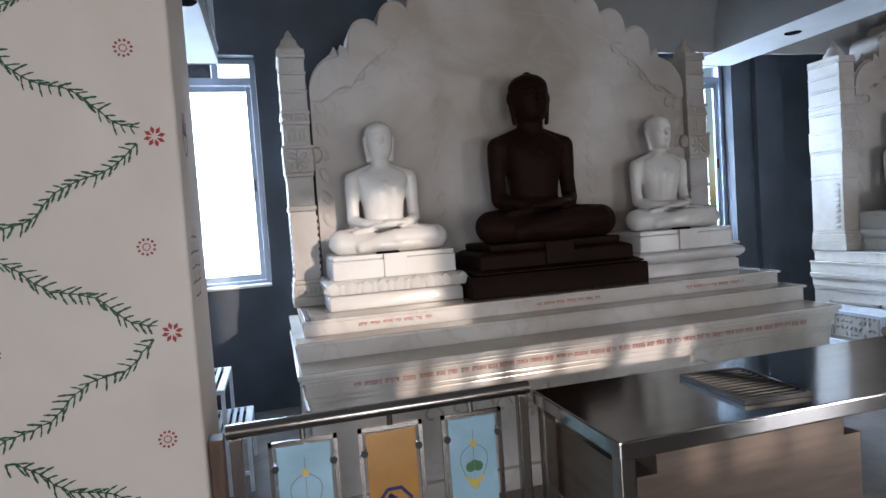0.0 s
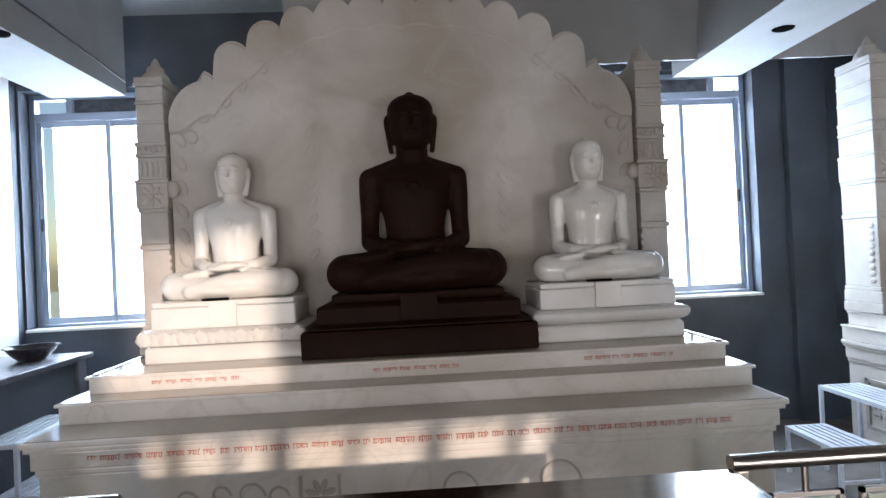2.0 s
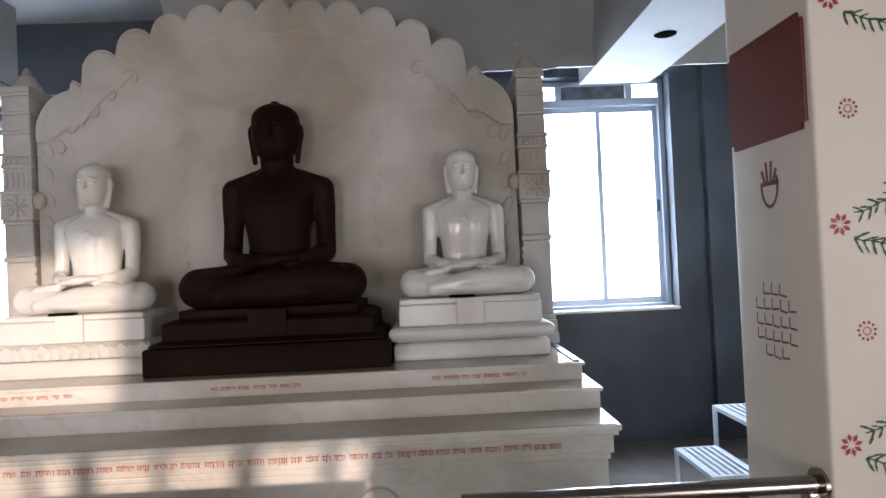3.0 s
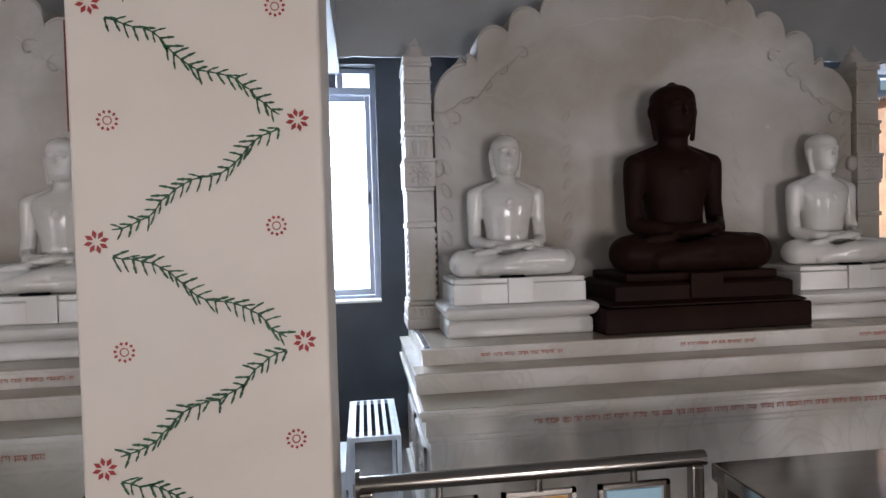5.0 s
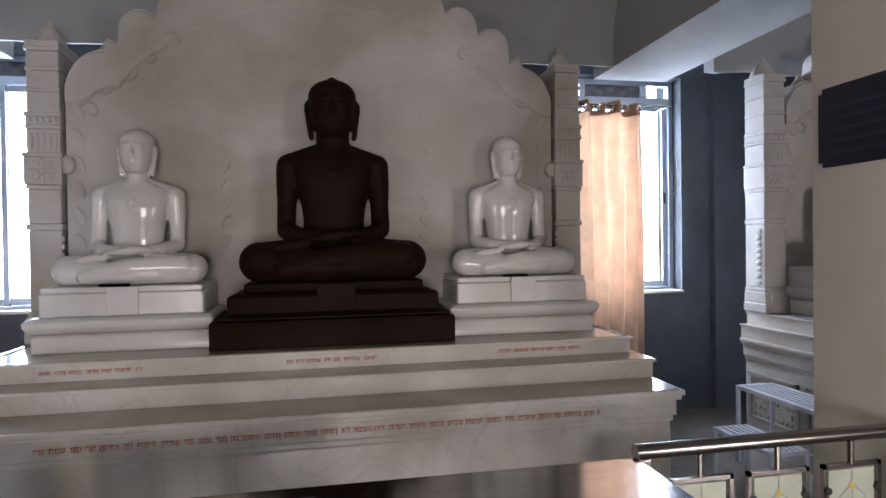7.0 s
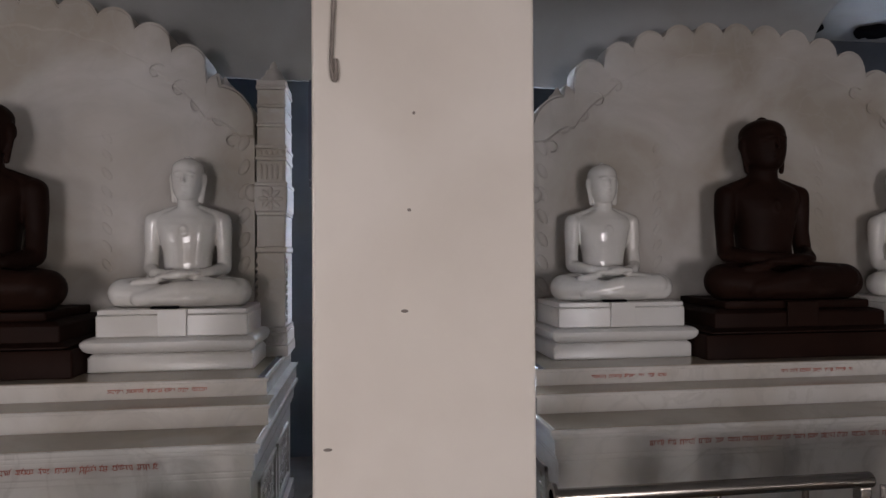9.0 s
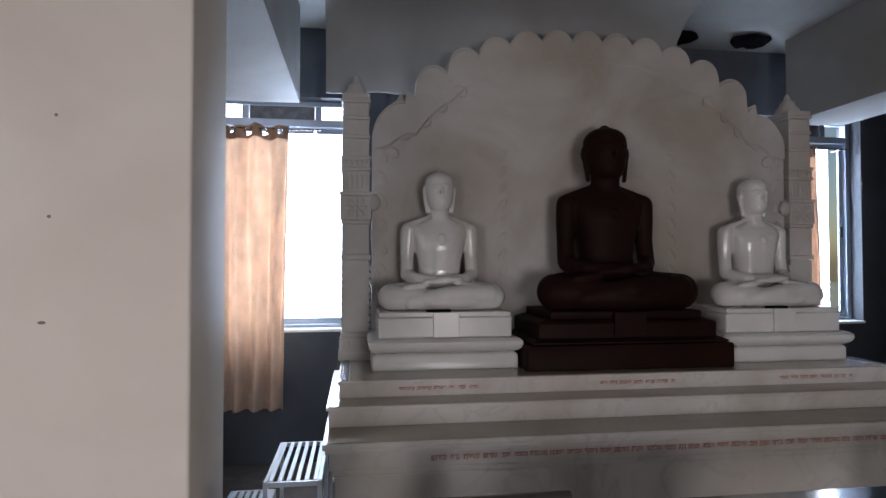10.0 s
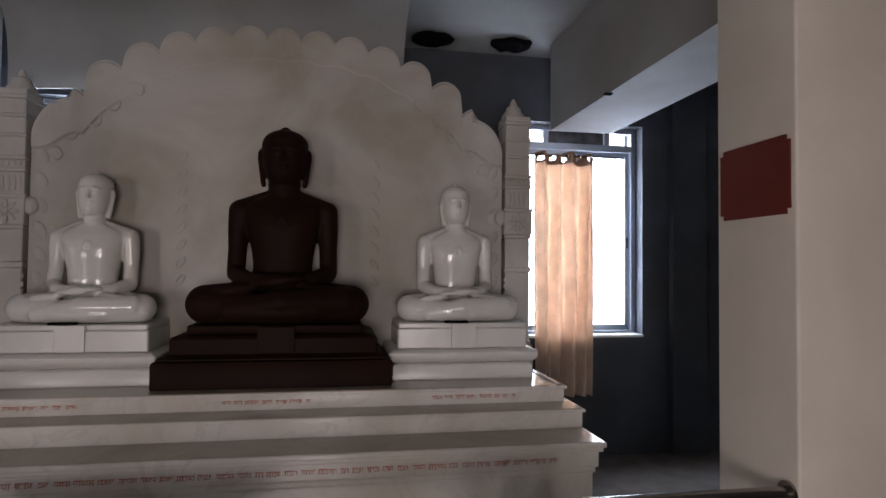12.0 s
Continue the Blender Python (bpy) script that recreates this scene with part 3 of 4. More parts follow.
def plinth(k):
    rng = random.Random(50 + k)
    back = BACKS[k]
    ob = thing("altar_plinth", "stepped white marble altar with red lettering on its edges", "altar", (D * k, 0, 0), "altars of the hall")
    part_defs = [("step", 0.18, 3.495, 3.235, 0.890, 0.980), ("step", 0.13, 3.53, 3.055, 0.787, 0.888)]
    for nm, x0, x1, yf, z0, z1 in part_defs:
        bm = bmesh.new()
        b2 = bmesh.new()
        box(bm, x0 + 0.012, x1 - 0.012, yf + 0.006, back, z0, z1 - 0.016)
        me = bpy.data.meshes.new("tmp")
        box(b2, x0, x1, yf - 0.015, back + 0.002, z1 - 0.016, z1)
        rounded(b2, 0.005, 2)
        b2.to_mesh(me)
        b2.free()
        bm.from_mesh(me)
        bpy.data.meshes.remove(me)
        part(nm, bm, M_marble, ob)
    # raised rim round the top step
    for xr in (0.20, 3.44):
        bm = bmesh.new()
        box(bm, xr, xr + 0.035, 3.245, back - 0.01, 0.98, 0.988)
        rounded(bm, 0.003, 1)
        part("rim", bm, M_counter, ob, "thin dark inlaid rim")
    # lower body with a cornice and stepped mouldings
    cx = 1.828
    for nm, course in (("cornice", (1.702, 0.0, 0.757, 0.785)), ("moulding", (1.69, -0.012, 0.735, 0.757)), ("frieze", (1.672, -0.03, 0.655, 0.735)), ("moulding", (1.660, -0.042, 0.625, 0.655)),
                       ("front_body", (1.650, -0.052, 0.12, 0.625)), ("base_course", (1.675, -0.02, 0.0, 0.12))):
        bm = bmesh.new()
        stack(bm, [course], cx, 2.78, back)
        part(nm, bm, M_marble, ob)
    # brown treads let into the steps; the brown paints in their shade
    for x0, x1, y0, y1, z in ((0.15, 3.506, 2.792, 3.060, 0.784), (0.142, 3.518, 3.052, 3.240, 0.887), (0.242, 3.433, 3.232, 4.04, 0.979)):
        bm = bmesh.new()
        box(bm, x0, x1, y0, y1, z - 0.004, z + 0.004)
        part("tread", bm, M_tread, ob, "marble tread, browned to paint in its shade")
    # carved panels on the left and right sides
    for s in (-1, 1):
        bm = bmesh.new()
        xs = cx + s * 1.650
        for y0, y1 in ((3.0, 3.52), (3.58, 4.06)):
            for a, b, c, d in ((y0, y0 + 0.03, 0.2, 0.54), (y1 - 0.03, y1, 0.2, 0.54), (y0, y1, 0.2, 0.225), (y0, y1, 0.515, 0.54)):
                box(bm, min(xs, xs + s * 0.014), max(xs, xs + s * 0.014), a, b, c, d)
            for i in range(9):
                for j in range(5):
                    if rng.random() < 0.8:
                        c = (xs, y0 + 0.07 + (y1 - y0 - 0.14) * i / 8, 0.25 + 0.055 * j)
                        ball_m = Matrix.Translation(c) @ Euler((rng.uniform(0, 3), 0, 0)).to_matrix().to_4x4() @ Matrix.Diagonal((0.009, 0.026, 0.012, 1))
                        bmesh.ops.create_icosphere(bm, subdivisions=1, radius=1, matrix=ball_m)
        part("carved_side_panel", bm, M_slab, ob, "shallow carved marble panel")
    # lettering
    for x0, x1 in ((0.50, 0.95), (1.62, 2.07), (2.72, 3.20)):
        bm = bmesh.new()
        words(bm, x0, x1, 0.928, 3.240, 0.022, rng)
        part("step_lettering", bm, M_redpaint, ob, "small faded red lettering")
    bm = bmesh.new()
    words(bm, (0.40, 0.66, 0.62)[k], (3.29, 3.10, 3.28)[k], 0.693, 2.809, 0.030, rng)
    part("front_lettering", bm, M_redpaint, ob, "long faded red line of lettering")
    if k == 0:   # low relief of scrolls and a flower panel
        yf = 2.831
        for x, z, r in ((0.80, 0.47, 0.06), (0.95, 0.49, 0.05), (1.08, 0.48, 0.07), (1.20, 0.47, 0.055), (2.0, 0.45, 0.10), (2.45, 0.46, 0.12)):
            bm = bmesh.new()
            n = 26
            for i in range(n):
                a0, a1 = 5.0 * i / n, 5.0 * (i + 1) / n
                r0, r1 = r * (1 - 0.75 * i / n), r * (1 - 0.75 * (i + 1) / n)
                tube(bm, (x + r0 * math.cos(a0), yf, z + r0 * math.sin(a0)), (x + r1 * math.cos(a1), yf, z + r1 * math.sin(a1)), 0.007, sides=6, cap=False)
            part("carved_scroll", bm, M_slab, ob, "carved scroll on the marble front")
        for s in (0, 0.17):
            bm = bmesh.new()
            box(bm, 1.30 + s, 1.315 + s, yf - 0.006, yf + 0.01, 0.36, 0.555)
            part("carved_bar", bm, M_slab, ob)
        bm = bmesh.new()
        for i in range(8):
            a = math.pi * i / 4 + 0.4
            m = Matrix.Translation((1.393 + 0.04 * math.cos(a), yf, 0.46 + 0.05 * math.sin(a))) @ Euler((0, -a, 0)).to_matrix().to_4x4() @ Matrix.Diagonal((0.035, 0.008, 0.014, 1))
            bmesh.ops.create_uvsphere(bm, u_segments=10, v_segments=6, radius=1, matrix=m)
        part("carved_flower", bm, M_slab, ob, "carved flower on the marble front")
    return ob


for k in range(3):
    plinth(k)

ARCH_X = 1.838


def arch_height(x):
    """Top of the scalloped slab at x, from its row of round lobes."""
    u = abs(x - ARCH_X)
    if u > 1.25:      # rounded shoulder that falls away beside the pilaster
        return 2.40 + 0.26 * math.sqrt(max(0.0, 1 - ((u - 1.25) / 0.216) ** 2))
    best = 2.60
    for i in range(-6, 7):
        off = 0.212 * i
        top = 3.19 - 0.245 * abs(off) ** 2.6
        r = 0.118
        dx = x - ARCH_X - off
        if abs(dx) < r:
            best = max(best, top - r * 1.1 + r * 1.1 * math.sqrt(1 - (dx / r) ** 2))
        if abs(dx) < 0.106:
            best = max(best, top - r * 1.1)
    return best


def backdrop_slab(k):
    back = BACKS[k]
    ob = thing("altar_backdrop", "tall white marble slab with a scalloped arch top", "marble backdrop", (D * k, 0, 0.98), "altar backdrops")
    z0 = 0.984 - 0.98
    bm = bmesh.new()
    n = 220
    xa, xb = 0.375, 3.30
    cols = []
    for i in range(n + 1):
        x = xa + (xb - xa) * i / n
        z = arch_height(x) - 0.98
        cols.append([bm.verts.new((x, y, zz)) for y in (3.93, back - 0.02) for zz in (z0, z)])
    for a, b in zip(cols, cols[1:]):
        bm.faces.new((a[0], b[0], b[1], a[1]))
        bm.faces.new((a[2], a[3], b[3], b[2]))
        bm.faces.new((a[1], b[1], b[3], a[3]))
    for c in (cols[0], cols[-1]):
        bm.faces.new((c[0], c[1], c[3], c[2]))
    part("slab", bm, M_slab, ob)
    # proud arch band between the scalloped edge and a cusped inner arch, with brackets at its feet
    bm = bmesh.new()
    m = 240
    cols = []
    for i in range(m + 1):
        x = xa + 0.004 + (xb - xa - 0.008) * i / m
        u = abs(x - ARCH_X)
        lo = 2.95 - 0.338 * u ** 2.6 + 0.022 * abs(math.sin(u * math.pi / 0.236)) if u < 1.18 else 2.43 - 0.34 * (u - 1.18) + 0.02 * math.sin((u - 1.18) * math.pi / 0.14)
        hi = arch_height(x) - 0.012
        lo = min(lo, hi - 0.03)
        p = 0.004 + 0.013 * min(1.0, max(0.0, (u - 0.85) / 0.4))
        cols.append([bm.verts.new((x, y, z - 0.98)) for y, z in ((3.931, lo), (3.9295 - p, lo + 0.016), (3.928 - p, (lo + hi) / 2), (3.9295 - p, hi - 0.010), (3.931, hi))])
    for a, b in zip(cols, cols[1:]):
        for q in range(5):
            bm.faces.new((a[q], a[(q + 1) % 5], b[(q + 1) % 5], b[q]))
    bm.faces.new(cols[0])
    bm.faces.new(cols[-1][::-1])
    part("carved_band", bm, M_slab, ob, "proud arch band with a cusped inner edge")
    bm = bmesh.new()
    for s in (-1, 1):
        for j in range(9):
            x = ARCH_X + s * 1.40
            zz = 1.25 + 0.15 * j - 0.98
            m4 = Matrix.Translation((x, 3.93, zz)) @ Euler((0, s * 0.5, 0)).to_matrix().to_4x4() @ Matrix.Diagonal((0.03, 0.009, 0.055, 1))
            bmesh.ops.create_uvsphere(bm, u_segments=12, v_segments=8, radius=1, matrix=m4)
        for j in range(8):
            x = ARCH_X + s * 0.60
            zz = 1.55 + 0.11 * j - 0.98
            m4 = Matrix.Translation((x, 3.93, zz)) @ Euler((0, -s * 0.6, 0)).to_matrix().to_4x4() @ Matrix.Diagonal((0.022, 0.006, 0.045, 1))
            bmesh.ops.create_uvsphere(bm, u_segments=10, v_segments=6, radius=1, matrix=m4)
    part("carved_border", bm, M_slab, ob, "carved leaf border, worn")
    for s in (-1, 1):
        bm = bmesh.new()
        for x, z, r in ((1.27, 2.44, 0.10), (1.13, 2.52, 0.08), (1.33, 2.30, 0.06), (1.02, 2.62, 0.07), (0.88, 2.72, 0.06)):
            pts = []
            for q in range(22):
                a = 0.6 + 4.6 * q / 21
                rr = r * (1 - 0.7 * q / 21)
                pts.append(Vector((ARCH_X + s * (x + rr * math.cos(a)), 3.922, z + rr * math.sin(a) - 0.98)))
            for a, c in zip(pts, pts[1:]):
                tube(bm, a, c, 0.006, sides=6, cap=False)
        part("carved_scroll", bm, M_slab, ob, "shallow carved cloud scrolls")
    for s, xl in ((-1, 0.27), (1, 3.405)):
        bm = bmesh.new()
        for hw, st, a, b in ((0.106, 0.034, 0.984, 1.05), (0.100, 0.026, 1.05, 1.13), (0.094, 0.012, 1.13, 1.16), (0.085, 0.0, 1.16, 1.62), (0.094, 0.012, 1.62, 1.655), (0.086, 0.002, 1.655, 1.85), (0.092, 0.012, 1.85, 1.875), (0.098, 0.020, 1.875, 2.03),
                             (0.103, 0.026, 2.03, 2.055), (0.087, 0.004, 2.055, 2.19), (0.095, 0.014, 2.19, 2.215), (0.090, 0.008, 2.215, 2.26), (0.096, 0.016, 2.26, 2.285), (0.085, 0.0, 2.285, 2.40), (0.089, 0.006, 2.40, 2.42),
                             (0.084, 0.0, 2.42, 2.52), (0.089, 0.006, 2.52, 2.54), (0.083, 0.0, 2.54, 2.63), (0.092, 0.012, 2.63, 2.655), (0.088, 0.006, 2.655, 2.69)):
            stack(bm, [(hw, st, a - 0.98, b - 0.98)], xl, 3.90, back)
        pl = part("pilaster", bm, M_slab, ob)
        bm = bmesh.new()    # carved flower on the wide block, petals above and a row of beads
        for q in range(8):
            t = 2 * math.pi * q / 8
            ball(bm, (xl + 0.045 * math.cos(t), 3.879, 1.952 - 0.98 + 0.045 * math.sin(t)), (0.030, 0.007, 0.014), (0, -math.degrees(t), 0))
        ball(bm, (xl, 3.878, 1.952 - 0.98), (0.018, 0.010, 0.018))
        for q in range(5):
            ball(bm, (xl - 0.064 + 0.032 * q, 3.895, 2.12 - 0.98), (0.013, 0.007, 0.05))
            ball(bm, (xl - 0.064 + 0.032 * q, 3.891, 2.238 - 0.98), (0.012, 0.008, 0.016))
            ball(bm, (xl - 0.064 + 0.032 * q, 3.873, 1.09 - 0.98), (0.013, 0.007, 0.026))
        for q in range(9):
            ball(bm, (xl + s * 0.087, 3.96, 1.20 - 0.98 + 0.046 * q), (0.008, 0.03, 0.018))
            ball(bm, (xl - s * 0.087, 3.91, 1.20 - 0.98 + 0.046 * q), (0.010, 0.012, 0.018))
        part("carving", bm, M_slab, pl, "carved flower, petals and beads", smooth=True)
        bm = bmesh.new()
        loft(bm, [(xl, 4.02, 2.69 - 0.98 + z, r, r) for z, r in ((0, 0.088), (0.03, 0.08), (0.06, 0.055), (0.085, 0.05), (0.10, 0.028), (0.125, 0.022), (0.15, 0.006))], 16)
        part("finial", bm, M_slab, pl, smooth=True)
        bm = bmesh.new()    # pointed tip on the shoulder, and a bud beside the pilaster
        xi = ARCH_X + s * 1.27
        loft(bm, [(xi, 4.0, 2.60 - 0.98 + z, r, r * 0.6) for z, r in ((0, 0.07), (0.06, 0.06), (0.085, 0.03), (0.13, 0.004))], 14)
        m4 = Matrix.Translation((xl - s * 0.115, 3.915, 1.99 - 0.98)) @ Matrix.Diagonal((0.045, 0.03, 0.055, 1))
        bmesh.ops.create_uvsphere(bm, u_segments=14, v_segments=8, radius=1, matrix=m4)
        part("bud", bm, M_slab, ob, smooth=True)
    return ob


for k in range(3):
    backdrop_slab(k)

# ---- statues: one plain mesh each ----


def body(bm, sections, sides=32, square=1.0):
    """Closed skin over sections (z, half width, front y, back y); square below 1 makes the corners fuller."""
    rings = []
    for z, hw, yf, yb in sections:
        ring = []
        for i in range(sides):
            t = 2 * math.pi * i / sides
            c, s = math.cos(t), math.sin(t)
            c = math.copysign(abs(c) ** square, c)
            s = math.copysign(abs(s) ** square, s)
            ring.append(bm.verts.new((hw * c, (yf + yb) / 2 + (yb - yf) / 2 * s, z)))
        rings.append(ring)
    for r0, r1 in zip(rings, rings[1:]):
        for i in range(sides):
            j = (i + 1) % sides
            bm.faces.new((r0[i], r0[j], r1[j], r1[i]))
    bm.faces.new(rings[0][::-1])
    bm.faces.new(rings[-1])


def statue_mesh(name, mat, hw):
    """A seated figure in meditation, legs crossed, 1.03 m across the knees and 1.2 m high, facing -y; hw widens the head."""
    bm = bmesh.new()
    body(bm, [(0.02, 0.24, -0.12, 0.22), (0.16, 0.205, -0.10, 0.20), (0.25, 0.186, -0.085, 0.165), (0.33, 0.174, -0.085, 0.155), (0.42, 0.184, -0.098, 0.165), (0.50, 0.204, -0.108, 0.175),
              (0.57, 0.215, -0.112, 0.185), (0.63, 0.236, -0.102, 0.185), (0.68, 0.242, -0.080, 0.175), (0.715, 0.215, -0.058, 0.16), (0.745, 0.145, -0.045, 0.14), (0.77, 0.09, -0.04, 0.125)], 32, 0.88)
    body(bm, [(0.72, 0.108 * hw, -0.045, 0.125), (0.79, 0.094 * hw, -0.045, 0.118), (0.90, 0.094 * hw, -0.045, 0.12)], 24)
    body(bm, [(0.828, 0.060 * hw, -0.070, 0.06), (0.842, 0.086 * hw, -0.086, 0.09), (0.87, 0.106 * hw, -0.098, 0.12), (0.91, 0.122 * hw, -0.106, 0.145), (0.96, 0.132 * hw, -0.109, 0.16), (1.0, 0.137 * hw, -0.108, 0.17),
              (1.04, 0.138 * hw, -0.105, 0.172), (1.075, 0.133 * hw, -0.097, 0.165), (1.105, 0.121 * hw, -0.078, 0.15), (1.13, 0.102 * hw, -0.052, 0.128), (1.15, 0.076 * hw, -0.022, 0.10), (1.163, 0.040 * hw, 0.005, 0.07)], 32, 0.94)
    ball(bm, (0, 0.04, 1.068), (0.140 * hw, 0.142, 0.098))
    ball(bm, (0, 0.04, 1.158), (0.034 * hw, 0.034, 0.028))
    limb(bm, (0, -0.104, 1.02), (0, -0.126, 0.968), 0.010, 0.015)
    ball(bm, (0, -0.106, 0.927), (0.034 * hw, 0.012, 0.008))
    ball(bm, (0, -0.104, 0.910), (0.027 * hw, 0.012, 0.008))
    ball(bm, (0, -0.086, 0.872), (0.036 * hw, 0.022, 0.022))
    for s in (-1, 1):
        ball(bm, (s * 0.050 * hw, -0.099, 1.004), (0.030 * hw, 0.012, 0.010), (0, 0, s * 14))
        ball(bm, (s * 0.053 * hw, -0.097, 1.032), (0.042 * hw, 0.012, 0.008), (0, s * 8, s * 16))
        ball(bm, (s * 0.146 * hw, 0.035, 0.995), (0.016, 0.032, 0.050))
        limb(bm, (s * 0.146 * hw, 0.028, 0.96), (s * 0.122 * hw, 0.018, 0.822), 0.013, 0.017)
        # shoulders, arms and the hands laid in the lap
        limb(bm, (s * 0.06, 0.055, 0.755), (s * 0.248, 0.05, 0.678), 0.050, 0.058)
        limb(bm, (s * 0.254, 0.045, 0.662), (s * 0.262, 0.048, 0.56), 0.071, 0.066)
        limb(bm, (s * 0.262, 0.048, 0.56), (s * 0.268, 0.045, 0.43), 0.066, 0.055)
        limb(bm, (s * 0.268, 0.045, 0.43), (s * 0.272, 0.025, 0.300), 0.055, 0.054)
        limb(bm, (s * 0.270, 0.015, 0.288), (s * 0.19, -0.13, 0.256), 0.054, 0.046)
        limb(bm, (s * 0.19, -0.13, 0.256), (s * 0.08, -0.215, 0.250), 0.046, 0.036)
        ball(bm, (s * 0.045, -0.235, 0.238 + 0.020 * (s > 0)), (0.118, 0.054, 0.026), (0, 0, s * 10))
        limb(bm, (s * 0.085, -0.205, 0.275), (s * 0.015, -0.240, 0.283), 0.014, 0.011)
        # folded legs with the soles turned up
        limb(bm, (s * 0.12, 0.05, 0.125), (s * 0.405, -0.15, 0.113), 0.125, 0.110)
        limb(bm, (s * 0.402, -0.165, 0.108), (s * 0.06, -0.262, 0.090), 0.105, 0.082)
        ball(bm, (s * 0.20, -0.215, 0.208), (0.135, 0.046, 0.024), (0, s * 5, s * -12))
    limb(bm, (0.36, -0.205, 0.128), (0.02, -0.290, 0.128), 0.090, 0.076)
    limb(bm, (0.02, -0.290, 0.128), (-0.26, -0.262, 0.075), 0.076, 0.060)
    ball(bm, (0, -0.19, 0.075), (0.36, 0.165, 0.075))
    for i in range(12):      # small ring on the chest
        t0, t1 = 2 * math.pi * i / 12, 2 * math.pi * (i + 1) / 12
        tube(bm, (0.026 * math.cos(t0), -0.112, 0.585 + 0.034 * math.sin(t0)), (0.026 * math.cos(t1), -0.112, 0.585 + 0.034 * math.sin(t1)), 0.007, sides=8)
    me = bpy.data.meshes.new(name)
    bm.to_mesh(me)
    bm.free()
    tmp = new("tmp", me)
    rm = tmp.modifiers.new("remesh", "REMESH")
    rm.mode, rm.voxel_size = "VOXEL", 0.0075
    sm = tmp.modifiers.new("smooth", "SMOOTH")
    sm.factor, sm.iterations = 0.5, 9
    bpy.context.view_layer.update()
    out = bpy.data.meshes.new_from_object(tmp.evaluated_get(bpy.context.evaluated_depsgraph_get()))
    bpy.data.objects.remove(tmp)
    bpy.data.meshes.remove(me)
    out.name = name
    out.materials.clear()
    out.materials.append(mat)
    out.polygons.foreach_set("use_smooth", [True] * len(out.polygons))
    return out


ME_white = statue_mesh("white_statue", M_statue, 0.86)
ME_dark = statue_mesh("dark_statue", M_dark, 1.0)


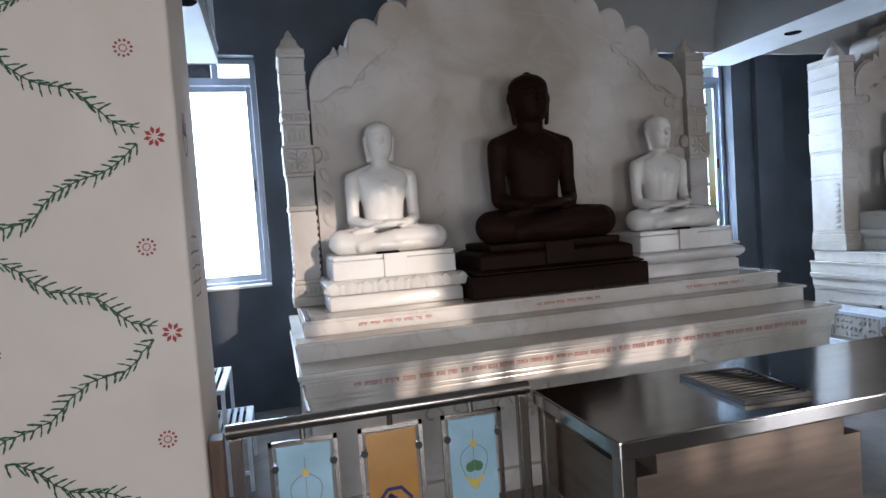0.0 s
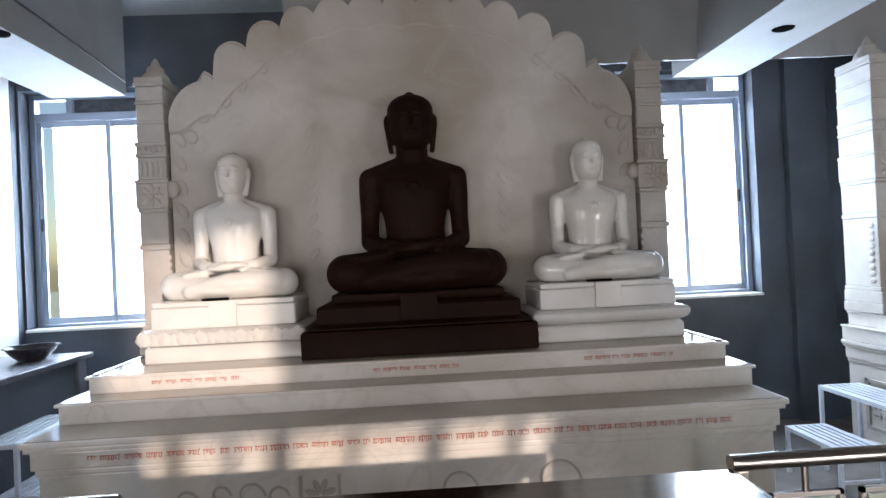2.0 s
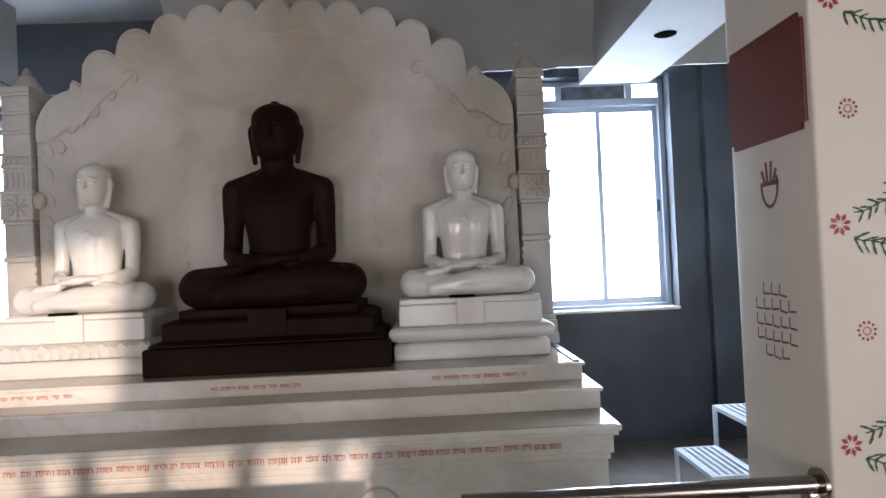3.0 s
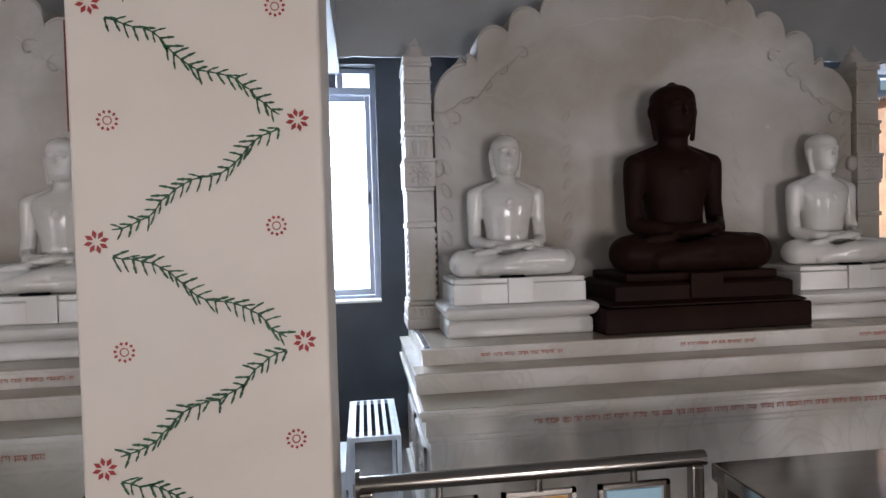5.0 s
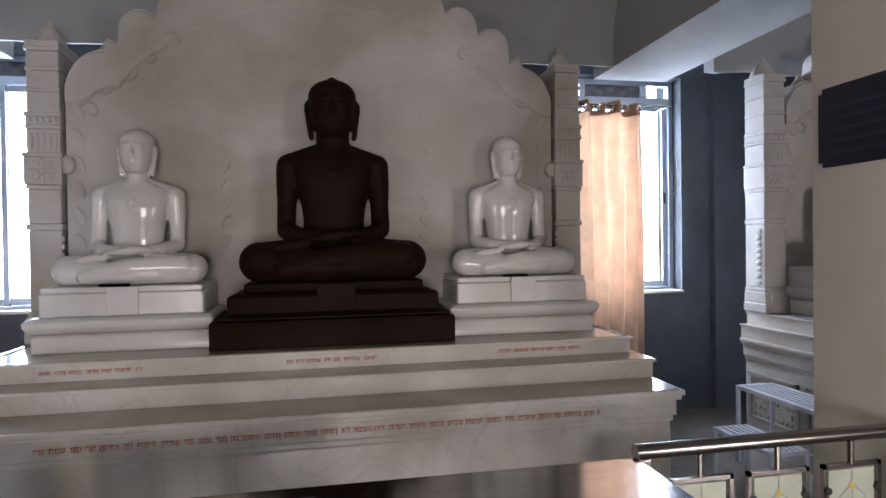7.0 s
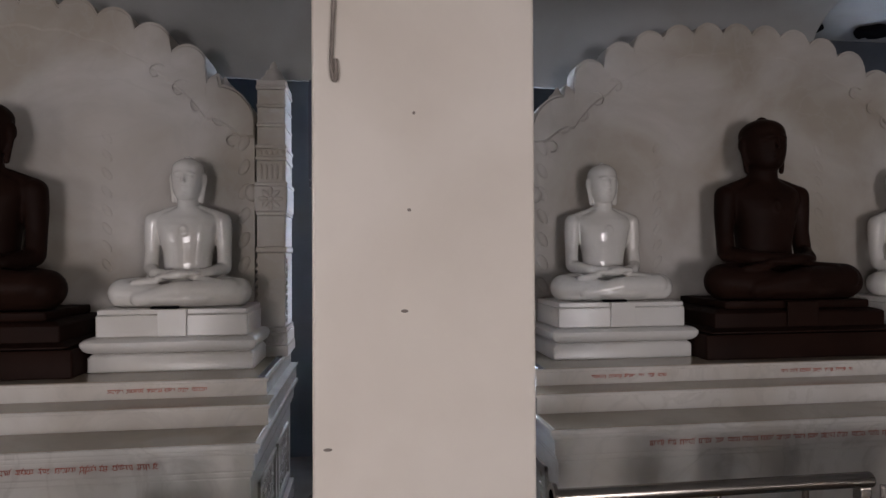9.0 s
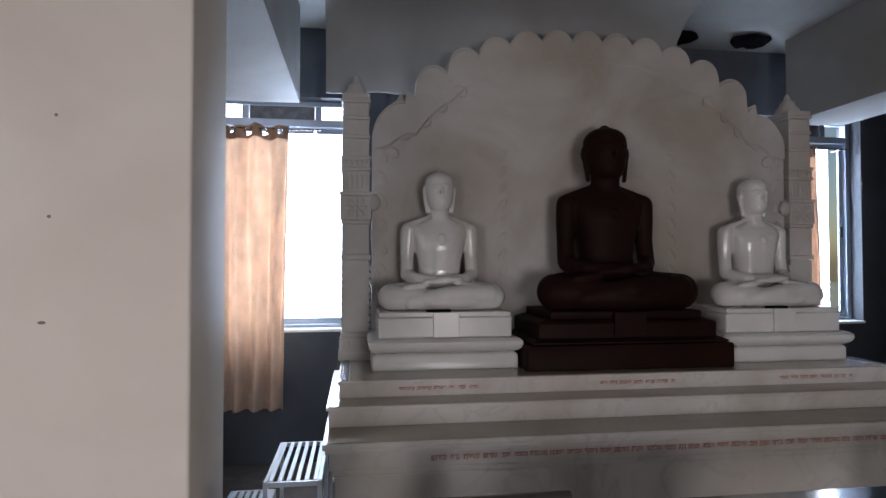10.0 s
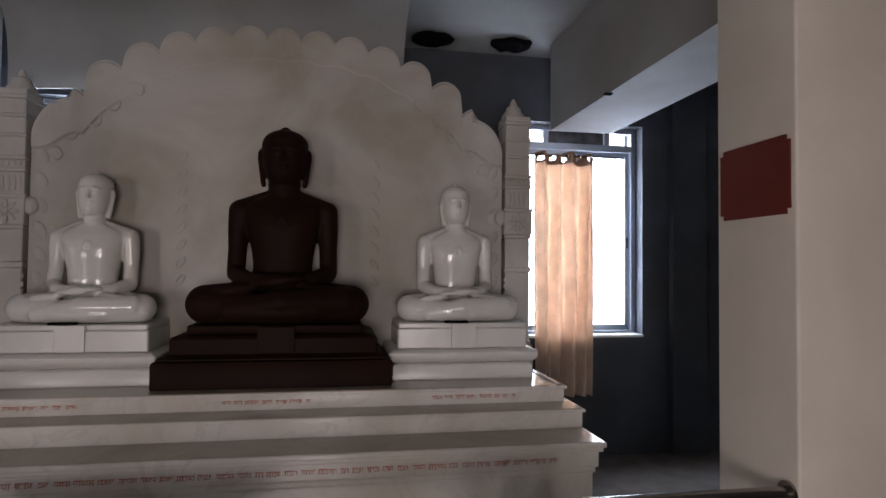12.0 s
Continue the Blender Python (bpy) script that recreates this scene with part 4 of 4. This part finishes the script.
def pedestal(x, y, lotus, dark):
    """Stepped pedestal of moulded courses."""
    mat = M_dark if dark else M_ped
    lab = "stepped dark brown stone pedestal under the great statue" if dark else ("white marble pedestal carved with lotus petals" if lotus else "stepped white marble pedestal on the altar")
    ob = thing("statue_pedestal", lab, "pedestal", (x, y, 0.98), "" if dark else "pedestals of the white statues")
    if dark:
        rows = [("seat_slab", 0.27, 0.30, [(0.470, 0.290), (0.474, 0.296), (0.474, 0.328), (0.468, 0.335)]),
                ("upper_block", 0.27, 0.33, [(0.556, 0.182), (0.556, 0.262), (0.548, 0.272), (0.500, 0.288), (0.49, 0.2895)]),
                ("cushion", 0.27, 0.36, [(0.585, 0.150), (0.606, 0.155), (0.606, 0.163), (0.585, 0.172), (0.565, 0.1815)]),
                ("bottom_block", 0.27, 0.375, [(0.634, 0.003), (0.638, 0.008), (0.638, 0.135), (0.632, 0.145), (0.60, 0.1495)])]
    else:
        rows = [("seat_slab", 0.27, 0.30, [(0.385, 0.306), (0.389, 0.310), (0.389, 0.331), (0.384, 0.335)]),
                ("top_block", 0.27, 0.305, [(0.390, 0.187), (0.394, 0.192), (0.394, 0.298), (0.388, 0.305)]),
                ("cushion", 0.27, 0.325, [(0.405, 0.104), (0.424, 0.112), (0.440, 0.126), (0.449, 0.145), (0.449, 0.165), (0.438, 0.178), (0.420, 0.1865)]),
                ("base_block", 0.27, 0.32, [(0.424, 0.003), (0.428, 0.008), (0.428, 0.080), (0.420, 0.092), (0.402, 0.1035)])]
    for nm, back, front, prof in rows:
        bm = bmesh.new()
        rings = []
        for hw, z in prof:
            st = hw - prof[0][0]
            ring = []
            for qx, qy, a0 in ((1, 1, 0), (-1, 1, 90), (-1, -1, 180), (1, -1, 270)):
                for j in range(4):
                    t = radians(a0 + 30 * j)
                    cy = back - 0.012 if qy > 0 else -(front + st) + 0.012
                    ring.append(bm.verts.new((qx * (hw - 0.012) + 0.012 * math.cos(t), cy + 0.012 * math.sin(t), z)))
            rings.append(ring)
        for r0, r1 in zip(rings, rings[1:]):
            for i in range(16):
                bm.faces.new((r0[i], r0[(i + 1) % 16], r1[(i + 1) % 16], r1[i]))
        bm.faces.new(rings[0][::-1])
        bm.faces.new(rings[-1])
        part(nm, bm, mat, ob, smooth=True)
    if dark:
        block("front_tablet", (-0.10, 0.10, -0.345, -0.328, 0.186, 0.330), mat, ob, "plain square tablet", bevel=0.004)
    else:
        block("front_tablet", (-0.075, 0.075, -0.322, -0.300, 0.188, 0.334), mat, ob, "plain square tablet", bevel=0.004)
        bm = bmesh.new()
        box(bm, -0.115, 0.03, -0.312, -0.28, 0.3355, 0.348)
        rounded(bm, 0.004, 1)
        part("notch", bm, M_hole, ob, "small dark drain notch")
    if lotus:
        bm = bmesh.new()
        n = 9
        for layer, (lift, size, dx) in enumerate(((0.004, 1.0, 0.0), (0.001, 0.85, 0.5))):
            for i in range(n if layer == 0 else n - 1):
                cx = -0.405 + 0.81 * (i + dx) / (n - 1)
                lean = 0.010 * math.sin(i * 1.7)
                outline = []
                for q in range(13):
                    f = q / 12
                    w = 0.056 * size * math.sin(math.pi * min(1, f * 0.92 + 0.14)) ** 0.8
                    outline.append((f, w))
                for side in (-1, 1):
                    prev = None
                    for f, w in outline:
                        z = 0.106 + 0.084 * f * size
                        yy = -0.352 - lift - 0.024 * f * f
                        row = [bm.verts.new((cx + lean * f, yy - 0.010, z)), bm.verts.new((cx + lean * f + side * w * 0.6, yy - 0.007, z)), bm.verts.new((cx + lean * f + side * w, yy + 0.012, z - 0.004))]
                        if prev:
                            for a in range(2):
                                bm.faces.new((prev[a], prev[a + 1], row[a + 1], row[a]))
                        prev = row
        part("lotus_petals", bm, M_ped, ob, "row of carved lotus petals", smooth=True)
    return ob


for k in range(3):
    for j, (x, dark) in enumerate(((0.792, False), (1.872, True), (2.948, False))):
        xx = x + D * k
        y = 3.72 if dark else 3.80
        pedestal(xx, y, k == 0 and j == 0, dark)
        ob = new("statue", ME_dark if dark else ME_white)
        s = 1.0 if dark else 0.742
        ob.matrix_world = Matrix.Translation((xx, y - (0.02 if dark else 0.04), 0.98 + 0.332)) @ Matrix.Diagonal((s * (1.0 if dark else 1.02), s, s, 1))
        if dark:
            tagged(ob, "large brown-black stone statue seated cross-legged in meditation", "statue", "dark statues on the altars")
        else:
            tagged(ob, "polished white marble statue seated cross-legged in meditation", "statue", "white statues on the altars")

# ---- rails ----


def rail(x0, x1, panels, wall_end):
    ob = thing("railing", "stainless steel railing with hanging coloured glass panels", "railing", (x0, 1.92, 0), "railings before the altars")
    L = x1 - x0
    bm = bmesh.new()
    tube(bm, (0, 0, 0.835), (L, 0, 0.835), 0.025, sides=16)
    part("top_tube", bm, M_steel, ob, smooth=True)
    for x in (0.03, L - 0.03):
        bm = bmesh.new()
        box(bm, x - 0.02, x + 0.02, -0.02, 0.02, 0.0, 0.815)
        rounded(bm, 0.006)
        part("post", bm, M_steel, ob)
    bm = bmesh.new()
    box(bm, 0.052, L - 0.052, -0.012, 0.012, 0.10, 0.125)
    rounded(bm, 0.004)
    part("bottom_bar", bm, M_steel, ob)
    if wall_end:
        x = 0.0 if wall_end < 0 else L
        bm = bmesh.new()
        tube(bm, (x, 0, 0.835), (x - wall_end * 0.012, 0, 0.835), 0.045, sides=20)
        part("flange", bm, M_steel, ob, "round wall flange", smooth=True)
    n = len(panels)
    for i, kind in enumerate(panels):
        c = L * (0.225 + 0.28 * i)
        hw, zt, zb = 0.118, (0.735 if kind == "c" else 0.775), 0.16
        bm = bmesh.new()
        for a, b, p, q in ((c - hw, c - hw + 0.014, zb, zt), (c + hw - 0.014, c + hw, zb, zt), (c - hw, c + hw, zt - 0.014, zt), (c - hw, c + hw, zb, zb + 0.014)):
            box(bm, a, b, -0.008, 0.008, p, q)
        fr = part("panel_frame", bm, M_steel, ob)
        for za, zc in ((zt, 0.815), (0.125, zb)):
            bm = bmesh.new()
            tube(bm, (c, 0, za), (c, 0, zc), 0.011, sides=10)
            part("stub", bm, M_steel, ob)
        mat = {"b": M_blueglass, "o": M_orange, "c": M_cream}[kind]
        pn = block("glass", (c - hw + 0.026, c + hw - 0.026, -0.004, 0.004, zb + 0.022, zt - 0.022), mat, fr, {"b": "pale blue etched glass", "o": "amber glass with a dark emblem", "c": "cream glass with green leaves"}[kind], bevel=0.001)
        for s in (-1, 1):
            for z in (zt - 0.09, zb + 0.09):
                bm = bmesh.new()
                tube(bm, (c + s * (hw - 0.018), -0.014, z), (c + s * (hw - 0.018), 0.014, z), 0.013, sides=12)
                part("clamp", bm, M_iron, fr)
        # motifs on the glass
        bm = bmesh.new()
        f = -0.0045
        if kind == "o":
            for r0, r1, mat2 in ((0.062, 0.075, M_indigo),):
                for i8 in range(8):
                    a0, a1 = math.pi / 8 + math.pi / 4 * i8, math.pi / 8 + math.pi / 4 * (i8 + 1)
                    bm.faces.new([bm.verts.new((c + r * math.cos(a) * 0.95, f - 0.001, 0.47 + r * math.sin(a) * 1.1)) for r, a in ((r0, a0), (r1, a0), (r1, a1), (r0, a1))])
            strokes(bm, [((c - 0.03, 0.43), (c - 0.02, 0.52)), ((c - 0.02, 0.52), (c + 0.03, 0.48)), ((c + 0.03, 0.48), (c - 0.01, 0.45)), ((c - 0.035, 0.47), (c + 0.035, 0.44))], f, 0.016)
            part("emblem", bm, M_indigo, fr, "dark blue eight-sided emblem")
        else:
            for s in (-1, 1):
                pts = [(c + s * 0.062 * math.sin(t) * (1 - 0.25 * t / 3), 0.655 - 0.06 * t + 0.03 * math.sin(t)) for t in [3.0 * q / 14 for q in range(15)]]
                strokes(bm, list(zip(pts, pts[1:])), f, 0.004)
            strokes(bm, [((c, 0.71), (c, 0.52))], f, 0.003)
            part("scroll_lines", bm, M_motifgrey, fr, "thin etched scrolls")
            for x, z, r in ((c, 0.655, 0.016), (c, 0.40, 0.022)):
                bm = bmesh.new()
                bm.faces.new([bm.verts.new((x + dx * r, f - 0.002, z + dz * r)) for dx, dz in ((1, 0), (0, 1), (-1, 0), (0, -1))])
                part("yellow_diamond", bm, M_yellow, fr, "yellow diamond on the glass")
            for s in (-1, 1):
                bm = bmesh.new()
                bm.faces.new([bm.verts.new(p) for p in ((c, f - 0.002, 0.475), (c + s * 0.045, f - 0.002, 0.535), (c, f - 0.002, 0.515))])
                part("yellow_petal", bm, M_yellow, fr, "yellow petal on the glass")
            if i % 2 == 1 or kind == "c" or i == 2:
                bm = bmesh.new()
                for q in range(3):
                    a = math.pi * (0.25 + 0.25 * q)
                    m4 = Matrix.Translation((c + 0.022 * math.cos(a), f, 0.55 + 0.022 * math.sin(a))) @ Matrix.Diagonal((0.02, 0.0012, 0.02, 1))
                    bmesh.ops.create_uvsphere(bm, u_segments=10, v_segments=6, radius=1, matrix=m4)
                part("green_motif", bm, M_motifgreen, fr, "green leaves on the glass")
    return ob


for k in range(3):
    rail(PX1 + D * k + 0.06, 0.965 + D * k, "bob", -1 if k else 0)
    rail(2.79 + D * k, PX0 + D * (k + 1) - 0.002, "ccc", 1)

# ---- steel tables ----


def steel_table(k):
    ob = thing("steel_table", "stainless steel offering table with a polished top", "table", (D * k + 1.875, 1.29, 0), "steel tables before the altars")
    w, d = 0.905, 0.60
    bm = bmesh.new()
    box(bm, -w, w, 0, d, 0.775, 0.83)
    rounded(bm, 0.006, 2)
    part("top", bm, M_table, ob)
    for x in (-w + 0.035, w - 0.035):
        for y in (0.04, d - 0.04):
            bm = bmesh.new()
            box(bm, x - 0.025, x + 0.025, y - 0.025, y + 0.025, 0.0, 0.774)
            rounded(bm, 0.005)
            part("leg", bm, M_steel, ob)
    bm = bmesh.new()
    box(bm, -w + 0.07, 0.02, 0.03, d - 0.03, 0.36, 0.773)
    bmesh.ops.bevel(bm, geom=[e for e in bm.edges if abs(e.verts[0].co.y - e.verts[1].co.y) > 0.1], offset=0.07, segments=6, affect="EDGES")
    part("trough", bm, M_trough, ob, "steel trough under the table top", smooth=True)
    bm = bmesh.new()
    box(bm, -w + 0.065, w - 0.065, 0.02, d - 0.035, 0.10, 0.135)
    rounded(bm, 0.004)
    part("shelf", bm, M_table, ob)
    bm = bmesh.new()
    tube(bm, (-w + 0.065, 0.03, 0.42), (w - 0.065, 0.03, 0.42), 0.014, sides=12)
    part("front_bar", bm, M_steel, ob, smooth=True)


for k in range(3):
    steel_table(k)


def drain_grill(x, y, turn):
    ob = thing("drain_tray", "steel tray with a dark slatted grill on the table", "tray", (x, y, 0.831), "slatted trays")
    ob.rotation_euler = (0, 0, radians(turn))
    w, d = 0.13, 0.18
    bm = bmesh.new()
    for a, b, p, q in ((-w, w, -d, -d + 0.012), (-w, w, d - 0.012, d), (-w, -w + 0.012, -d + 0.012, d - 0.012), (w - 0.012, w, -d + 0.012, d - 0.012)):
        box(bm, a, b, p, q, 0, 0.016)
    part("tray_frame", bm, M_iron, ob)
    block("tray_bottom", (-w + 0.013, w - 0.013, -d + 0.013, d - 0.013, 0.001, 0.004), M_iron, ob, bevel=0)
    for i in range(11):
        yy = -d + 0.03 + (2 * d - 0.06) * i / 10
        bm = bmesh.new()
        tube(bm, (-w + 0.012, yy, 0.010), (w - 0.012, yy, 0.010), 0.006, sides=8)
        part("slat", bm, M_iron, ob)


drain_grill(1.64, 1.56, -4)
drain_grill(D + 1.655, 1.595, 0)

# ---- step racks of white steel bars ----


def step_rack(x0, x1, y0, y1, z):
    ob = thing("step_rack", "low white enamelled steel step rack with slatted top", "step stool", (x0, y0, 0), "white step racks beside the altars")
    w, d = x1 - x0, y1 - y0
    bm = bmesh.new()
    for a, b in (((0, 0), (w, 0)), ((w, 0), (w, d)), ((w, d), (0, d)), ((0, d), (0, 0))):
        box(bm, min(a[0], b[0]) - 0.009, max(a[0], b[0]) + 0.009, min(a[1], b[1]) - 0.009, max(a[1], b[1]) + 0.009, z - 0.026, z - 0.002)
    part("frame", bm, M_rack, ob)
    n = 6
    for i in range(n):
        xx = w * (i + 0.5) / n
        block("slat", (xx - 0.011, xx + 0.011, 0.01, d - 0.01, z - 0.012, z), M_rack, ob, bevel=0.002)
    for xx, yy in ((0, 0), (w, 0), (0, d), (w, d)):
        block("leg", (xx - 0.011, xx + 0.011, yy - 0.011, yy + 0.011, 0, z - 0.004), M_rack, ob, bevel=0.002)
    block("cross_bar", (0.012, w - 0.012, -0.008, 0.008, 0.10, 0.12), M_rack, ob, bevel=0.002)


step_rack(4.50, 4.76, 3.28, 3.98, 0.53)
step_rack(4.21, 4.46, 3.42, 3.90, 0.30)
step_rack(9.24, 9.50, 3.08, 3.74, 0.53)
step_rack(8.98, 9.21, 3.12, 3.62, 0.30)
step_rack(-0.52, -0.28, 3.40, 4.02, 0.62)
step_rack(-0.40, -0.16, 3.42, 4.0, 0.34)

# ---- service corner beside the first altar ----
ob = block("wall_side", (-1.34, -1.22, 2.45, WALL_Y - 0.073, 0, CEIL - 0.004), M_white, bevel=0.004)
tagged(ob, "white painted side wall with worn edges", "wall", kind="structure")
ctr = thing("counter", "grey stone counter shelf on white supports", "counter", (-1.21, 2.7, 0))
block("top", (0.0, 0.78, 0.0, 1.78, 0.905, 0.94), M_counter, ctr, bevel=0.005)
# side panel and back support: shade below the counter put into dark colours
block("side_panel", (0.68, 0.72, 0.80, 1.655, 0, 0.904), M_wall, ctr, "blue-grey panel darkened for the shade under the counter", bevel=0.004)
block("back_support", (0.05, 0.74, 1.66, 1.76, 0, 0.904), M_counter, ctr, bevel=0.006)
block("front_support", (0.60, 0.70, 0.02, 0.12, 0, 0.904), M_white, ctr, bevel=0.006)
bowl = bmesh.new()
prof = [(0.0, 0.0), (0.07, 0.0), (0.10, 0.02), (0.135, 0.06), (0.15, 0.085), (0.165, 0.088), (0.165, 0.094), (0.146, 0.092), (0.128, 0.06), (0.09, 0.026), (0.0, 0.012)]
rings = []
for r, z in prof:
    rings.append([bowl.verts.new((max(r, 0.0005) * math.cos(t), max(r, 0.0005) * math.sin(t), z)) for t in [2 * math.pi * i / 32 for i in range(32)]])
for r0, r1 in zip(rings, rings[1:]):
    for i in range(32):
        bowl.faces.new((r0[i], r0[(i + 1) % 32], r1[(i + 1) % 32], r1[i]))
ob = part("bowl", bowl, M_bowl, None, smooth=True)
ob.location = (-0.69, 4.22, 0.9405)
tagged(ob, "wide dark metal bowl with a flat rim on the counter", "bowl")
bm = bmesh.new()
box(bm, -1.12, -0.52, 2.86, 3.20, 0.001, 0.82)
rounded(bm, 0.03, 3)
ob = part("covered_box", bm, M_redcloth, None, smooth=True)
tagged(ob, "box covered with red cloth under the counter", "covered box")
fr = thing("wall_mirror", "dark framed mirror hanging on the white side wall", "mirror", (-1.219, 3.62, 1.55))
for nm, y0, y1, z0, z1 in (("frame_bar", 0, 0.75, 0, 0.035), ("frame_bar", 0, 0.75, 0.9, 0.935), ("frame_bar", 0, 0.035, 0.036, 0.899), ("frame_bar", 0.715, 0.75, 0.036, 0.899)):
    block(nm, (0, 0.025, y0, y1, z0, z1), M_alu, fr, bevel=0.004)
block("mirror_glass", (0.002, 0.010, 0.036, 0.714, 0.036, 0.899), M_table, fr, bevel=0)

# ---- small ceiling things ----
for x, y, q in ((-0.30, 3.42, 1.0), (4.19, 3.70, 1.0), (13.33, 3.62, 0.5)):
    bm = bmesh.new()
    n = 18
    ring = [(q * 0.06 * (1 + 0.25 * noise.noise(Vector((math.cos(2 * math.pi * i / n) * 2, math.sin(2 * math.pi * i / n) * 2, x)))) * math.cos(2 * math.pi * i / n), q * 0.055 * math.sin(2 * math.pi * i / n)) for i in range(n)]
    lo = [bm.verts.new((x + a, y + b, 2.793)) for a, b in ring]
    hi = [bm.verts.new((x + a * 1.1, y + b * 1.1, 2.7995)) for a, b in ring]
    bm.faces.new(lo)
    for i in range(n):
        bm.faces.new((lo[i], lo[(i + 1) % n], hi[(i + 1) % n], hi[i]))
    tagged(part("lamp_hole", bm, M_hole), "ragged dark lamp hole in the beam's underside", "lamp hole", "lamp holes in the beams")
for x, y, z, w, d in ((12.32, 4.70, CEIL - 0.03, 0.16, 0.12), (12.98, 4.68, CEIL - 0.03, 0.17, 0.12), (11.64, 3.81, 3.468, 0.07, 0.028), (11.80, 3.76, 3.478, 0.13, 0.018), (11.95, 3.82, 3.465, 0.06, 0.034), (13.50, 4.37, CEIL - 0.004, 0.15, 0.05)):
    bm = bmesh.new()
    bmesh.ops.create_uvsphere(bm, u_segments=18, v_segments=10, radius=1, matrix=Matrix.Translation((x, y, z)) @ Matrix.Diagonal((w, d, 0.045, 1)))
    for v in bm.verts:
        v.co.x += 0.06 * noise.noise(v.co * 9)
        v.co.y += 0.04 * noise.noise(v.co * 13)
        v.co.z -= 0.03 * max(0, noise.noise(v.co * 11))
    tagged(part("ceiling_patch", bm, M_hole), "black sooty clump on the ceiling", "soot clump", "soot clumps")

# cable along the beam beside the first altar
cable = bpy.data.curves.new("cable", "CURVE")
cable.dimensions, cable.bevel_depth = "3D", 0.007
sp = cable.splines.new("NURBS")
sp.points.add(5)
for p, c in zip(sp.points, ((-0.222, 0.5, 3.06), (-0.222, 1.6, 3.03), (-0.222, 2.6, 3.02), (-0.222, 3.5, 2.99), (-0.222, 4.3, 2.93), (-0.222, 4.68, 2.90))):
    p.co = (*c, 1)
sp.use_endpoint_u = True
cable.materials.append(M_wire)
tagged(new("cable", cable), "thin black electric cable along the ceiling beam", "cable")

# nail holes and scuffs on the plain pillar
for x, z, w in ((8.815, 1.73, 0.006), (8.80, 1.43, 0.012), (8.575, 1.03, 0.014), (8.83, 2.02, 0.005)):
    bm = bmesh.new()
    bmesh.ops.create_uvsphere(bm, u_segments=10, v_segments=6, radius=1, matrix=Matrix.Translation((x, PY0, z)) @ Matrix.Diagonal((w, 0.002, 0.005, 1)))
    tagged(part("wall_plug", bm, M_cord), "small brown wall plug in the pillar", "wall plug", "wall plugs in the pillar")

# brown wooden post at the pillar's foot
ob = block("wooden_post", (-0.197, -0.15, 1.90, 1.98, 0.0, 0.82), material("brown_wood", (0.12, 0.065, 0.035), 0.5, 0, 6, 0.2, 0.2, stretch=(8, 8, 1)), bevel=0.005)
tagged(ob, "short brown wooden post between pillar and railing", "post")
